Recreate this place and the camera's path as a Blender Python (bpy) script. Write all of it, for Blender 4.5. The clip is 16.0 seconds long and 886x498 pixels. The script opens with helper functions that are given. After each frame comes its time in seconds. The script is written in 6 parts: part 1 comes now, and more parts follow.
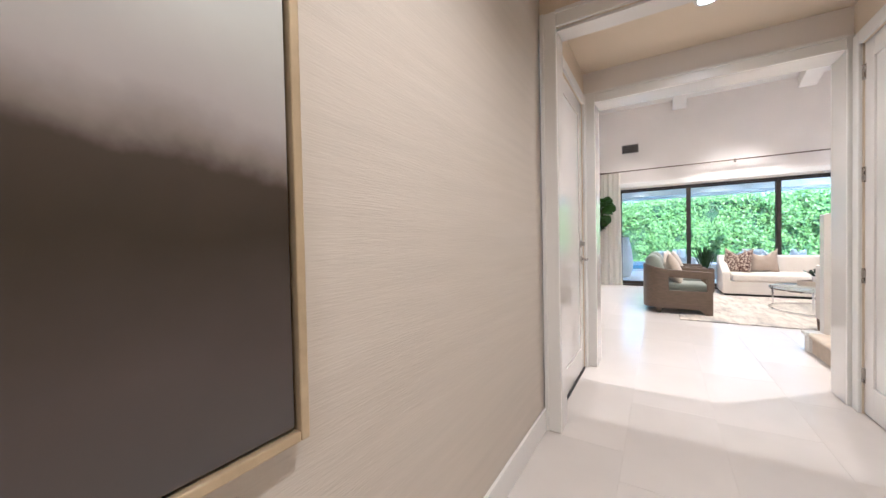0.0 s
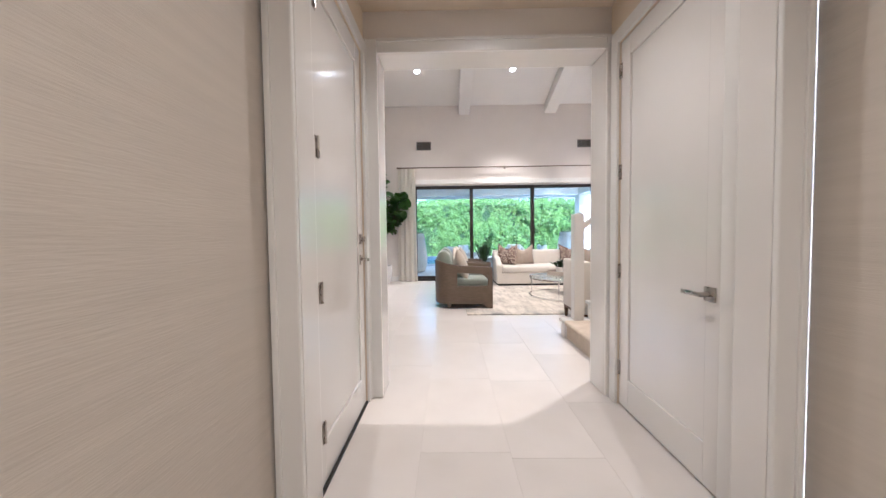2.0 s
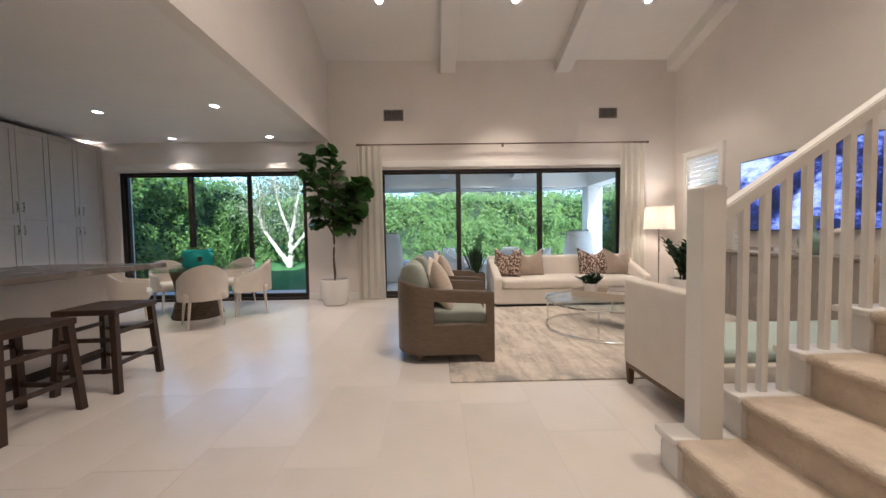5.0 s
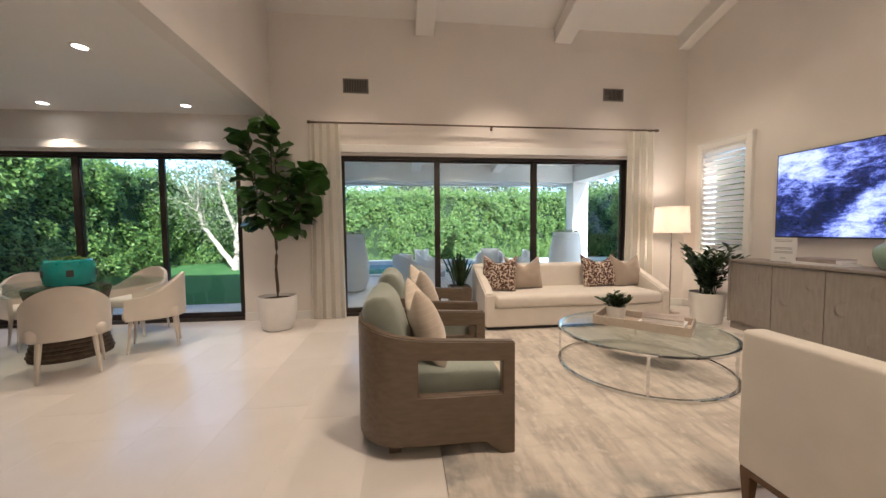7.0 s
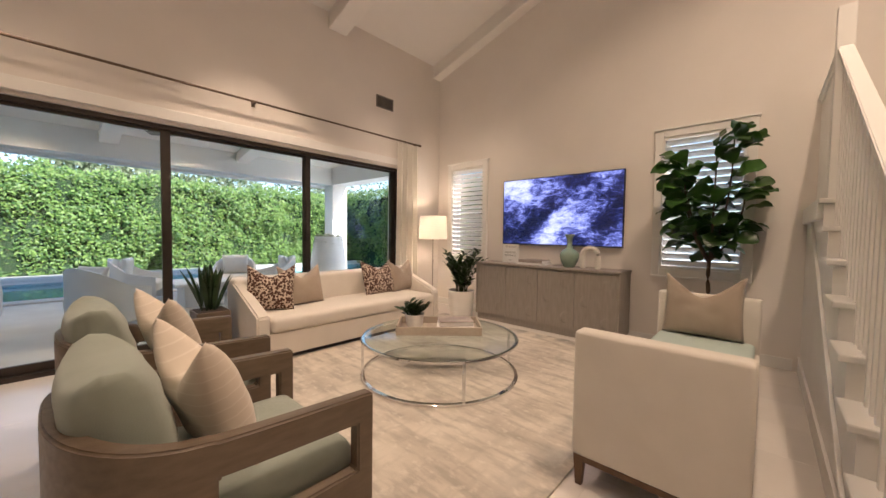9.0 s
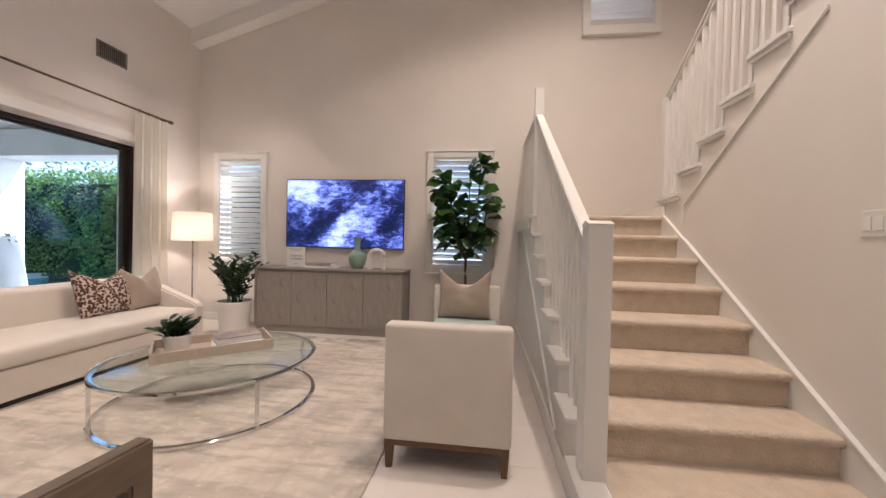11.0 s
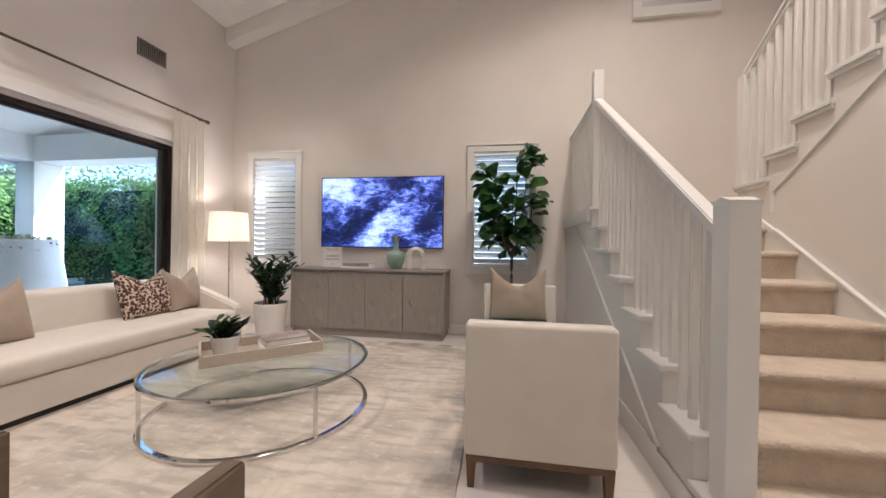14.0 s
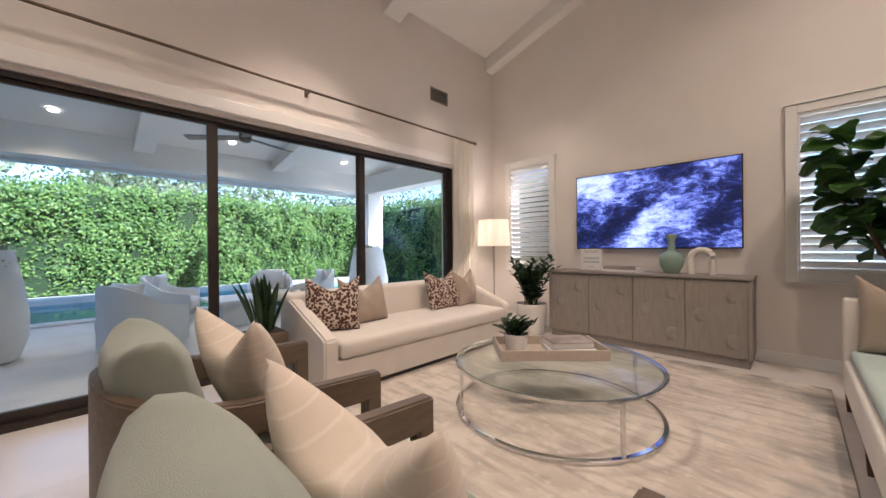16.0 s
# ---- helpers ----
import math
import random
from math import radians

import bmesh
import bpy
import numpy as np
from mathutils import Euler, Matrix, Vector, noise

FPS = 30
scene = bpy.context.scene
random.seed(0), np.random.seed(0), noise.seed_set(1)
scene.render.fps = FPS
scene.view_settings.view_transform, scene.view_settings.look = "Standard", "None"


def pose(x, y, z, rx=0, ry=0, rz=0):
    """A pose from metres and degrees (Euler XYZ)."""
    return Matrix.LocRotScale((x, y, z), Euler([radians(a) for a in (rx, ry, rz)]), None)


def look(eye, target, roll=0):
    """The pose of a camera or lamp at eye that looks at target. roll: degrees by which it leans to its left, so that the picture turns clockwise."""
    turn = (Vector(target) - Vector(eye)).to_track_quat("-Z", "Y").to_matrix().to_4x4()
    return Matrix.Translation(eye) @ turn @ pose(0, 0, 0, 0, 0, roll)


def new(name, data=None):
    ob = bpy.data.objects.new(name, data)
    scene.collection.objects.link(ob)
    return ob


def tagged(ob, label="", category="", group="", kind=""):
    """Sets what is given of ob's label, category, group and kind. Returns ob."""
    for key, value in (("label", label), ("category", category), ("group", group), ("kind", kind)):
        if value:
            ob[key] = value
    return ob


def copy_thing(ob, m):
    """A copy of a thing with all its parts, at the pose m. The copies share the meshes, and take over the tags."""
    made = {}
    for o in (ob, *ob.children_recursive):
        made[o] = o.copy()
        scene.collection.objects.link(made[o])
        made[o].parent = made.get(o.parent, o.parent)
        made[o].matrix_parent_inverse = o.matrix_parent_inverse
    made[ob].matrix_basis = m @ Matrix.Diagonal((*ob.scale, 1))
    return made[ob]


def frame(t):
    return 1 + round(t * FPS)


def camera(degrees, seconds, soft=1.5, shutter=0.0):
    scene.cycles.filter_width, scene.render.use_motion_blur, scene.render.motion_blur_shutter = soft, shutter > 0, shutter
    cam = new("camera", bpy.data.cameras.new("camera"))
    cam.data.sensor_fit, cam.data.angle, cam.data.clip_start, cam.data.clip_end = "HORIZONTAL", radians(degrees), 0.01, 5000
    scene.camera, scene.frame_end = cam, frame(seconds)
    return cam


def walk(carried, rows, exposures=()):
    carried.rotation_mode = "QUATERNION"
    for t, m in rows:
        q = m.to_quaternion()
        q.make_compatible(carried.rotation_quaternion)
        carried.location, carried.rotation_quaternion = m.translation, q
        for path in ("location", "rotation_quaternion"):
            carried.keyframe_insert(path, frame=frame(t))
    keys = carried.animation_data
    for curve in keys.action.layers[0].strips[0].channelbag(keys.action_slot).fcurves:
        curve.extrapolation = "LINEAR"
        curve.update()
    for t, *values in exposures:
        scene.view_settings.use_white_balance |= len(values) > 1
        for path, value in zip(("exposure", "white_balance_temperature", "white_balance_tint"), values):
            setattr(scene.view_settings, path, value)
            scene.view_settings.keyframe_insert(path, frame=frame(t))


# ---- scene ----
cam = camera(103.2, 16.0)
PATH = [
    (0, (0.21, 0.075, 1.2), (-0.84, 1.777, 1.161), -1.2),
    (0.5, (0.166, 0.117, 1.177), (-0.353, 2.049, 1.139), -0.9),
    (1, (0.221, 0.377, 1.192), (0.002, 2.365, 1.15), -0.8),
    (1.5, (0.189, 0.709, 1.179), (0.094, 2.706, 1.105), -0.6),
    (2, (0.195, 1.098, 1.179), (0.164, 3.097, 1.099), -0.7),
    (2.5, (0.263, 1.515, 1.184), (0.263, 3.514, 1.104), -0.8),
    (3, (0.271, 1.976, 1.177), (0.291, 3.974, 1.095), -0.8),
    (3.5, (0.325, 2.386, 1.178), (0.36, 4.384, 1.096), -0.9),
    (4, (0.397, 2.757, 1.175), (0.428, 4.755, 1.1), -0.9),
    (6.5, (0.275, 4.373, 1.27), (0.404, 6.366, 1.17), -0.7),
    (7, (0.257, 4.69, 1.301), (0.483, 6.674, 1.195), -0.5),
    (7.5, (0.208, 4.935, 1.305), (0.599, 6.893, 1.201), -0.3),
    (8, (0.134, 5.134, 1.31), (0.872, 6.99, 1.207), -0.0),
    (8.5, (0.146, 5.297, 1.283), (1.225, 6.979, 1.201), 0.3),
    (9, (0.028, 5.436, 1.315), (1.498, 6.789, 1.233), 0.8),
    (9.5, (-0.094, 5.51, 1.326), (1.676, 6.439, 1.254), 1.0),
    (10, (-0.134, 5.552, 1.326), (1.775, 6.143, 1.265), 1.2),
    (12.5, (0.065, 5.728, 1.191), (2.06, 5.862, 1.179), 1.1),
    (13, (0.077, 5.808, 1.188), (2.072, 5.944, 1.184), 1.0),
    (13.5, (0.098, 5.896, 1.193), (2.088, 6.088, 1.186), 1.0),
    (14, (0.111, 5.989, 1.194), (2.084, 6.318, 1.186), 0.8),
    (14.5, (0.096, 6.099, 1.215), (2.018, 6.653, 1.198), 0.5),
    (15, (0.096, 6.196, 1.199), (1.914, 7.03, 1.191), 0.1),
    (15.5, (0.068, 6.306, 1.192), (1.72, 7.432, 1.186), -0.2),
    (16, (0.002, 6.409, 1.207), (1.417, 7.822, 1.203), -0.5),
]
walk(cam, [(t, look(eye, target, roll)) for t, eye, target, roll in PATH],
     exposures=[(0, 2.48, 4450, 10), (0.5, 2.4, 4480, 10), (1.0, 2.2, 4500, 10), (1.5, 2.2, 4500, 10), (2.5, 2.14, 4480, 11), (3, 2.04, 4480, 11), (3.5, 1.76, 4550, 12), (4, 1.5, 4750, 12), (6.5, 1.46, 5250, 11), (8, 1.46, 5650, 15), (9, 1.42, 5800, 17), (9.5, 1.48, 5750, 17), (10.2, 1.5, 5400, 17), (12.5, 1.58, 4850, 13), (14, 1.56, 4850, 13), (15, 1.52, 5000, 14), (16, 1.44, 5150, 16)])

# ---- world, sun, lamps ----
world = bpy.data.worlds.new("world")
scene.world = world
world.use_nodes = True
wn = world.node_tree
sky = wn.nodes.new("ShaderNodeTexSky")
sky.sky_type, sky.sun_disc = "NISHITA", False
sky.sun_elevation, sky.sun_rotation = radians(28), radians(166)
wn.links.new(sky.outputs[0], wn.nodes["Background"].inputs[0])
wn.nodes["Background"].inputs[1].default_value = 0.15

sun = new("sun", bpy.data.lights.new("sun", "SUN"))
sun.data.energy, sun.data.angle, sun.data.color = 5.0, radians(0.5), (1.0, 0.93, 0.82)
sun.matrix_world = look((3.0, -12.0, 6.6), (0, 0, 0))

WARM = (1.0, 0.73, 0.46)


def downlight(x, y, z, watts, size=1.9, blend=0.9, tilt=0.0):
    lamp = new("lamp", bpy.data.lights.new("lamp", "SPOT"))
    lamp.data.energy, lamp.data.color = watts, WARM
    lamp.data.spot_size, lamp.data.spot_blend, lamp.data.shadow_soft_size = size, blend, 0.05
    lamp.matrix_world = pose(x, y, z - 0.03, tilt, 0, 0)


# The last three are added out of view to brighten near floor and stairs.
LIVING_LIGHTS = [(-0.448, 8.93), (1.64, 8.93), (3.70, 8.93), (-0.448, 5.60), (1.64, 5.60), (2.35, 4.80)]
LIVING_WATTS = (38, 112, 44, 64, 74, 185)
HALL_LIGHTS = [(0.49, 2.96), (0.49, 0.80), (0.49, -1.30)]
DINING_LIGHTS = [(-2.58, 8.26), (-2.55, 9.75), (-4.28, 9.80), (-4.30, 8.45), (-5.92, 9.95)]
for (lx, ly), watts in zip(LIVING_LIGHTS, LIVING_WATTS):
    downlight(lx, ly, 4.43 + 0.295 * (10.10 - ly) - 0.03, watts, 1.38 if ly > 7 else 2.5, 0.55 if ly > 7 else 1.0)
for lx, ly in HALL_LIGHTS:
    downlight(lx, ly, 2.74, 11 if ly > 2 else 23, 2.7, 1.0)
for lx, ly in DINING_LIGHTS:
    downlight(lx, ly, 2.96, 36, 1.5, 0.8)
for lx in (-0.35, 1.8, 4.0):
    downlight(lx, 13.5, 3.11, 38, 2.2, 1.0)
lamp = new("lamp", bpy.data.lights.new("lamp", "POINT"))
lamp.data.energy, lamp.data.color, lamp.data.shadow_soft_size = 25, WARM, 0.04
lamp.location = (4.36, 9.66, 1.43)

# ---- materials ----


def surface(name, a, b, rough=0.5, scale=6.0, fine=90.0, bump=0.1, metal=0.0, stretch=(1, 1, 1), rvar=0.1, coat=0.0,
            random_shift=0.0, spec=0.5, contrast=(0.35, 0.65)):
    """Two tones mixed by a broad noise, a fine noise for grain and relief."""
    m = bpy.data.materials.new(name)
    m.use_nodes = True
    t = m.node_tree
    n, l = t.nodes, t.links
    bs = n["Principled BSDF"]
    tc = n.new("ShaderNodeTexCoord")
    mp = n.new("ShaderNodeMapping")
    mp.inputs["Scale"].default_value = stretch
    l.new(tc.outputs["Object"], mp.inputs["Vector"])
    big = n.new("ShaderNodeTexNoise")
    big.inputs["Scale"].default_value, big.inputs["Detail"].default_value = scale, 5
    l.new(mp.outputs[0], big.inputs["Vector"])
    ramp = n.new("ShaderNodeMapRange")
    ramp.inputs[1].default_value, ramp.inputs[2].default_value = contrast
    l.new(big.outputs["Fac"], ramp.inputs[0])
    mix = n.new("ShaderNodeMix")
    mix.data_type = "RGBA"
    mix.inputs["A"].default_value, mix.inputs["B"].default_value = (*a, 1), (*b, 1)
    l.new(ramp.outputs[0], mix.inputs["Factor"])
    out = mix.outputs["Result"]
    if random_shift:
        info = n.new("ShaderNodeObjectInfo")
        hsv = n.new("ShaderNodeHueSaturation")
        mr = n.new("ShaderNodeMapRange")
        mr.inputs[3].default_value, mr.inputs[4].default_value = 1 - random_shift, 1 + random_shift
        l.new(info.outputs["Random"], mr.inputs[0])
        l.new(mr.outputs[0], hsv.inputs["Value"])
        l.new(out, hsv.inputs["Color"])
        out = hsv.outputs[0]
    l.new(out, bs.inputs["Base Color"])
    small = n.new("ShaderNodeTexNoise")
    small.inputs["Scale"].default_value, small.inputs["Detail"].default_value = fine, 3
    l.new(mp.outputs[0], small.inputs["Vector"])
    rr = n.new("ShaderNodeMapRange")
    rr.inputs[3].default_value, rr.inputs[4].default_value = max(0.02, rough - rvar), min(1, rough + rvar)
    l.new(big.outputs["Fac"], rr.inputs[0])
    l.new(rr.outputs[0], bs.inputs["Roughness"])
    bs.inputs["Metallic"].default_value = metal
    bs.inputs["Specular IOR Level"].default_value = spec
    if coat:
        bs.inputs["Coat Weight"].default_value, bs.inputs["Coat Roughness"].default_value = coat, 0.12
    if bump:
        bp = n.new("ShaderNodeBump")
        bp.inputs["Strength"].default_value, bp.inputs["Distance"].default_value = bump, 0.01
        l.new(small.outputs["Fac"], bp.inputs["Height"])
        l.new(bp.outputs[0], bs.inputs["Normal"])
    return m


def glass(name, tint=(0.95, 0.98, 0.97), rough=0.0, ior=1.45, edge=0.7):
    m = bpy.data.materials.new(name)
    m.use_nodes = True
    t = m.node_tree
    clear, gloss, mix, fr = (t.nodes.new("ShaderNode" + k) for k in ("BsdfTransparent", "BsdfGlossy", "MixShader", "LayerWeight"))
    clear.inputs[0].default_value = (*tint, 1)
    gloss.inputs["Roughness"].default_value, fr.inputs["Blend"].default_value = rough, 0.5
    steep, least = t.nodes.new("ShaderNodeMath"), t.nodes.new("ShaderNodeMath")
    steep.operation, least.operation = "POWER", "MULTIPLY_ADD"
    steep.inputs[1].default_value = 4.0
    least.inputs[1].default_value, least.inputs[2].default_value = edge, ((ior - 1) / (ior + 1)) ** 2
    t.links.new(fr.outputs["Facing"], steep.inputs[0])
    t.links.new(steep.outputs[0], least.inputs[0])
    t.links.new(least.outputs[0], mix.inputs[0])
    t.links.new(clear.outputs[0], mix.inputs[1])
    t.links.new(gloss.outputs[0], mix.inputs[2])
    t.links.new(mix.outputs[0], t.nodes["Material Output"].inputs[0])
    return m


def glow(name, colour, strength):
    m = bpy.data.materials.new(name)
    m.use_nodes = True
    bs = m.node_tree.nodes["Principled BSDF"]
    bs.inputs["Base Color"].default_value = (*colour, 1)
    bs.inputs["Emission Color"].default_value = (*colour, 1)
    bs.inputs["Emission Strength"].default_value = strength
    return m


PAINT_WALL = surface("wall_paint", (0.77, 0.725, 0.68), (0.74, 0.695, 0.65), 0.7, 1.5, 160, 0.05, spec=0.3)
PAINT_CEIL = surface("ceiling_paint", (0.80, 0.775, 0.745), (0.78, 0.755, 0.725), 0.75, 1.5, 160, 0.05, spec=0.3)
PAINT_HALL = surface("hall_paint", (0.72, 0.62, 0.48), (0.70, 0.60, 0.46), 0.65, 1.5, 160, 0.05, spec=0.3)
GLOSS_WHITE = surface("gloss_white_paint", (0.80, 0.775, 0.74), (0.78, 0.755, 0.72), 0.14, 3, 60, 0.015, rvar=0.05, coat=0.3)
TRIM_WHITE = surface("trim_paint", (0.80, 0.785, 0.755), (0.78, 0.765, 0.735), 0.35, 3, 70, 0.03)
WALLPAPER = surface("grasscloth_wallpaper", (0.55, 0.50, 0.43), (0.61, 0.555, 0.48), 0.75, 1.3, 9, 0.14,
                    stretch=(1.0, 1.6, 26.0), spec=0.3, contrast=(0.2, 0.8))
TILE = surface("cream_porcelain_tile", (0.73, 0.685, 0.64), (0.67, 0.625, 0.58), 0.22, 1.6, 25, 0.02, rvar=0.1,
               random_shift=0.045)
GROUT = surface("grout", (0.66, 0.615, 0.56), (0.62, 0.575, 0.52), 0.8, 10, 120, 0.1)
CARPET = surface("beige_stair_carpet", (0.64, 0.55, 0.44), (0.57, 0.485, 0.385), 0.95, 12, 75, 1.0, spec=0.15)
BRONZE = surface("dark_bronze_frame", (0.035, 0.028, 0.024), (0.05, 0.04, 0.034), 0.4, 8, 100, 0.03, metal=0.4)
GLASS = glass("window_glass")
NICKEL = surface("satin_nickel", (0.50, 0.46, 0.42), (0.45, 0.42, 0.38), 0.28, 20, 200, 0.02, metal=1.0)
CHROME = surface("polished_chrome", (0.80, 0.80, 0.80), (0.74, 0.74, 0.75), 0.08, 10, 200, 0.0, metal=1.0, rvar=0.03)
LAMP_GLOW = glow("lamp_lens", (1.0, 0.86, 0.68), 9)
# Near-black for dark parts, and for shade painted in vent and planter openings.
DARK = surface("dark_shadow_gap", (0.02, 0.02, 0.02), (0.03, 0.028, 0.025), 0.7, 8, 80, 0.05)

# ---- mesh helpers ----


def box(bm, x0, x1, y0, y1, z0, z1, bevel=0.0, seg=2):
    """A box, its edges rounded by bevel."""
    r = bmesh.ops.create_cube(bm, size=1.0, matrix=Matrix.Translation(((x0 + x1) / 2, (y0 + y1) / 2, (z0 + z1) / 2))
                              @ Matrix.Diagonal((abs(x1 - x0), abs(y1 - y0), abs(z1 - z0), 1)))
    if bevel:
        edges = list({e for v in r["verts"] for e in v.link_edges})
        bmesh.ops.bevel(bm, geom=edges, offset=bevel, segments=seg, affect="EDGES", profile=0.5)
    return bm


def boxes(*dims, bevel=0.0, seg=2):
    bm = bmesh.new()
    for d in dims:
        box(bm, *d, bevel=bevel, seg=seg)
    return bm


def prism(points, y0, y1, bm=None):
    """A shape in x, z drawn out from y0 to y1."""
    bm = bm or bmesh.new()
    a = [bm.verts.new((x, y0, z)) for x, z in points]
    b = [bm.verts.new((x, y1, z)) for x, z in points]
    bm.faces.new(a)
    bm.faces.new(b[::-1])
    for i in range(len(a)):
        j = (i + 1) % len(a)
        bm.faces.new((a[j], a[i], b[i], b[j]))
    bmesh.ops.recalc_face_normals(bm, faces=bm.faces)
    return bm


def lathe(profile, seg=32, bm=None, centre=(0, 0, 0)):
    """Profile of (radius, height) turned about z."""
    bm = bm or bmesh.new()
    rings = []
    for r, z in profile:
        rings.append([bm.verts.new((centre[0] + r * math.cos(a * 2 * math.pi / seg), centre[1] + r * math.sin(a * 2 * math.pi / seg),
                                    centre[2] + z)) for a in range(seg)])
    for p, q in zip(rings, rings[1:]):
        for i in range(seg):
            j = (i + 1) % seg
            bm.faces.new((p[i], p[j], q[j], q[i]))
    ring = profile[0] == profile[-1]
    if profile[0][0] > 1e-4 and not ring:
        bm.faces.new(rings[0][::-1])
    if profile[-1][0] > 1e-4 and not ring:
        bm.faces.new(rings[-1])
    bmesh.ops.remove_doubles(bm, verts=bm.verts, dist=1e-5)
    bmesh.ops.recalc_face_normals(bm, faces=bm.faces)
    return bm


def tube(points, radius, bm=None, seg=8, closed=False, taper=None):
    """A round rod along points."""
    bm = bm or bmesh.new()
    pts = [Vector(p) for p in points]
    n = len(pts)
    rings = []
    up = Vector((0, 0, 1))
    for i, p in enumerate(pts):
        if closed:
            d = (pts[(i + 1) % n] - pts[i - 1]).normalized()
        else:
            d = (pts[min(i + 1, n - 1)] - pts[max(i - 1, 0)]).normalized()
        side = d.cross(up)
        if side.length < 0.05:
            side = d.cross(Vector((1, 0, 0)))
        side.normalize()
        u = side.cross(d)
        r = radius if taper is None else radius + (taper - radius) * i / max(1, n - 1)
        rings.append([bm.verts.new(p + r * (math.cos(a * 2 * math.pi / seg) * side + math.sin(a * 2 * math.pi / seg) * u))
                      for a in range(seg)])
    for i in range(n if closed else n - 1):
        p, q = rings[i], rings[(i + 1) % n]
        for k in range(seg):
            j = (k + 1) % seg
            bm.faces.new((p[k], p[j], q[j], q[k]))
    if not closed:
        bm.faces.new(rings[0][::-1])
        bm.faces.new(rings[-1])
    bmesh.ops.recalc_face_normals(bm, faces=bm.faces)
    return bm


def mesh_of(name, bm, material, smooth=False):
    me = bpy.data.meshes.new(name)
    bm.to_mesh(me)
    bm.free()
    me.materials.append(material)
    if smooth:
        me.shade_smooth()
        if smooth != "soft":
            me.set_sharp_from_angle(angle=radians(38))
    return me


def part(name, bm, material, parent=None, label="", smooth=False):
    ob = new(name, mesh_of(name, bm, material, smooth))
    if parent:
        ob.parent = parent
    return tagged(ob, label=label)


def solid(name, bm, material, label, category, smooth=False, kind="structure", group=""):
    return tagged(part(name, bm, material, None, label, smooth), category=category, kind=kind, group=group)


def thing(name, label, category, group="", m=None):
    ob = new(name)
    ob.empty_display_size = 0.1
    if m:
        ob.matrix_world = m
    return tagged(ob, label, category, group)


# ---- the shell ----
HL, HR = -0.42, 1.42        # hall walls
VL, VR = -0.39, 1.35       # vestibule walls
YW = 3.86                   # wall between hall and living room, living side
YB = 10.10                  # garden wall, inner face
XT = 4.95                   # television wall
XS = -1.77                  # edge of the flat dining ceiling
XK = -6.9                   # kitchen wall
ZF = 2.97                   # flat dining ceiling
ZH = 2.75                   # hall ceiling


def roof_z(y):
    return 4.43 + 0.295 * (YB - y)


solid("floor_slab", boxes((XK - 0.2, XT + 0.2, -2.6, YB + 0.3, -0.3, -0.0018)), GROUT, "pale beige tile grout bed of the floor", "floor")

solid("wall_hall_left", boxes((HL - 0.2, HL, -2.6, 2.30, 0, ZH)), WALLPAPER, "hall wall papered in beige ribbed grasscloth", "wall")
solid("wall_hall_right", boxes((HR, HR + 0.2, -2.6, 2.30, 0, ZH)), WALLPAPER, "hall wall papered in beige ribbed grasscloth", "wall")
solid("wall_hall_end", boxes((HL, HR, -2.6, -2.5, 0, ZH)), WALLPAPER, "plain papered wall closing the hall", "wall")
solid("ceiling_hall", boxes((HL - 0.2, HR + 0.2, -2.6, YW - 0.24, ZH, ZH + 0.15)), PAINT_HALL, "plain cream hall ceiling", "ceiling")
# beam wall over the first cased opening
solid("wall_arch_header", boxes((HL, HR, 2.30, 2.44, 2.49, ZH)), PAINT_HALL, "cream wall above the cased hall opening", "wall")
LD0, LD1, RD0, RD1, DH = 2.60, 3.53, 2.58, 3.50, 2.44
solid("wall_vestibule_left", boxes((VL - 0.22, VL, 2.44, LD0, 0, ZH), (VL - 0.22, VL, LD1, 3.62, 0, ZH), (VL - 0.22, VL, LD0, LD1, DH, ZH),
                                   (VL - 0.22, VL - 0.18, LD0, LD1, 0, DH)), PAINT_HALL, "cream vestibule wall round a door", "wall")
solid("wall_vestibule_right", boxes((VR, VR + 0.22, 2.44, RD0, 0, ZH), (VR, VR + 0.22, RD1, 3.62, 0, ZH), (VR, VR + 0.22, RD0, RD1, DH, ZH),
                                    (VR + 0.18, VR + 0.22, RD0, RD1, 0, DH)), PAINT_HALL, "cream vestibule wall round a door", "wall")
OL, OR_, OH = -0.292, 1.312, 2.46    # opening into the living room
solid("wall_opening", boxes((XK, OL - 0.02, 3.62, YW, 0, ZF), (OR_ + 0.02, XT, 3.62, YW, 0, 1.5), (OR_ + 0.02, 1.9, 3.62, YW, 1.5, ZF),
                            (OL - 0.02, OR_ + 0.02, 3.62, YW, OH + 0.02, ZF), (XS, 1.9, 3.62, YW, ZF, 6.6)), PAINT_WALL,
      "cream painted wall between hall and living room", "wall")
# sliding-door openings in the garden wall
SL0, SL1, DN0, DN1, SH = -0.70, 3.95, -5.52, -2.06, 2.43
solid("wall_back", boxes((DN1, SL0, YB, YB + 0.28, 0, 4.6), (SL1, XT + 0.2, YB, YB + 0.28, 0, 4.6), (SL0, SL1, YB, YB + 0.28, SH, 4.6),
                         (XK - 0.2, DN0, YB, YB + 0.28, 0, 3.2), (DN0, DN1, YB, YB + 0.28, SH, 3.2)), PAINT_WALL,
      "cream painted garden wall with wide sliding doors", "wall")
W1, W2 = (9.02, 9.73), (5.62, 6.38)
WZ0, WZ1 = 0.95, 2.50
UW = (3.47, 4.30)
tw = tagged(new("wall_television"), "tall cream wall behind the television with three windows", "wall", kind="structure")
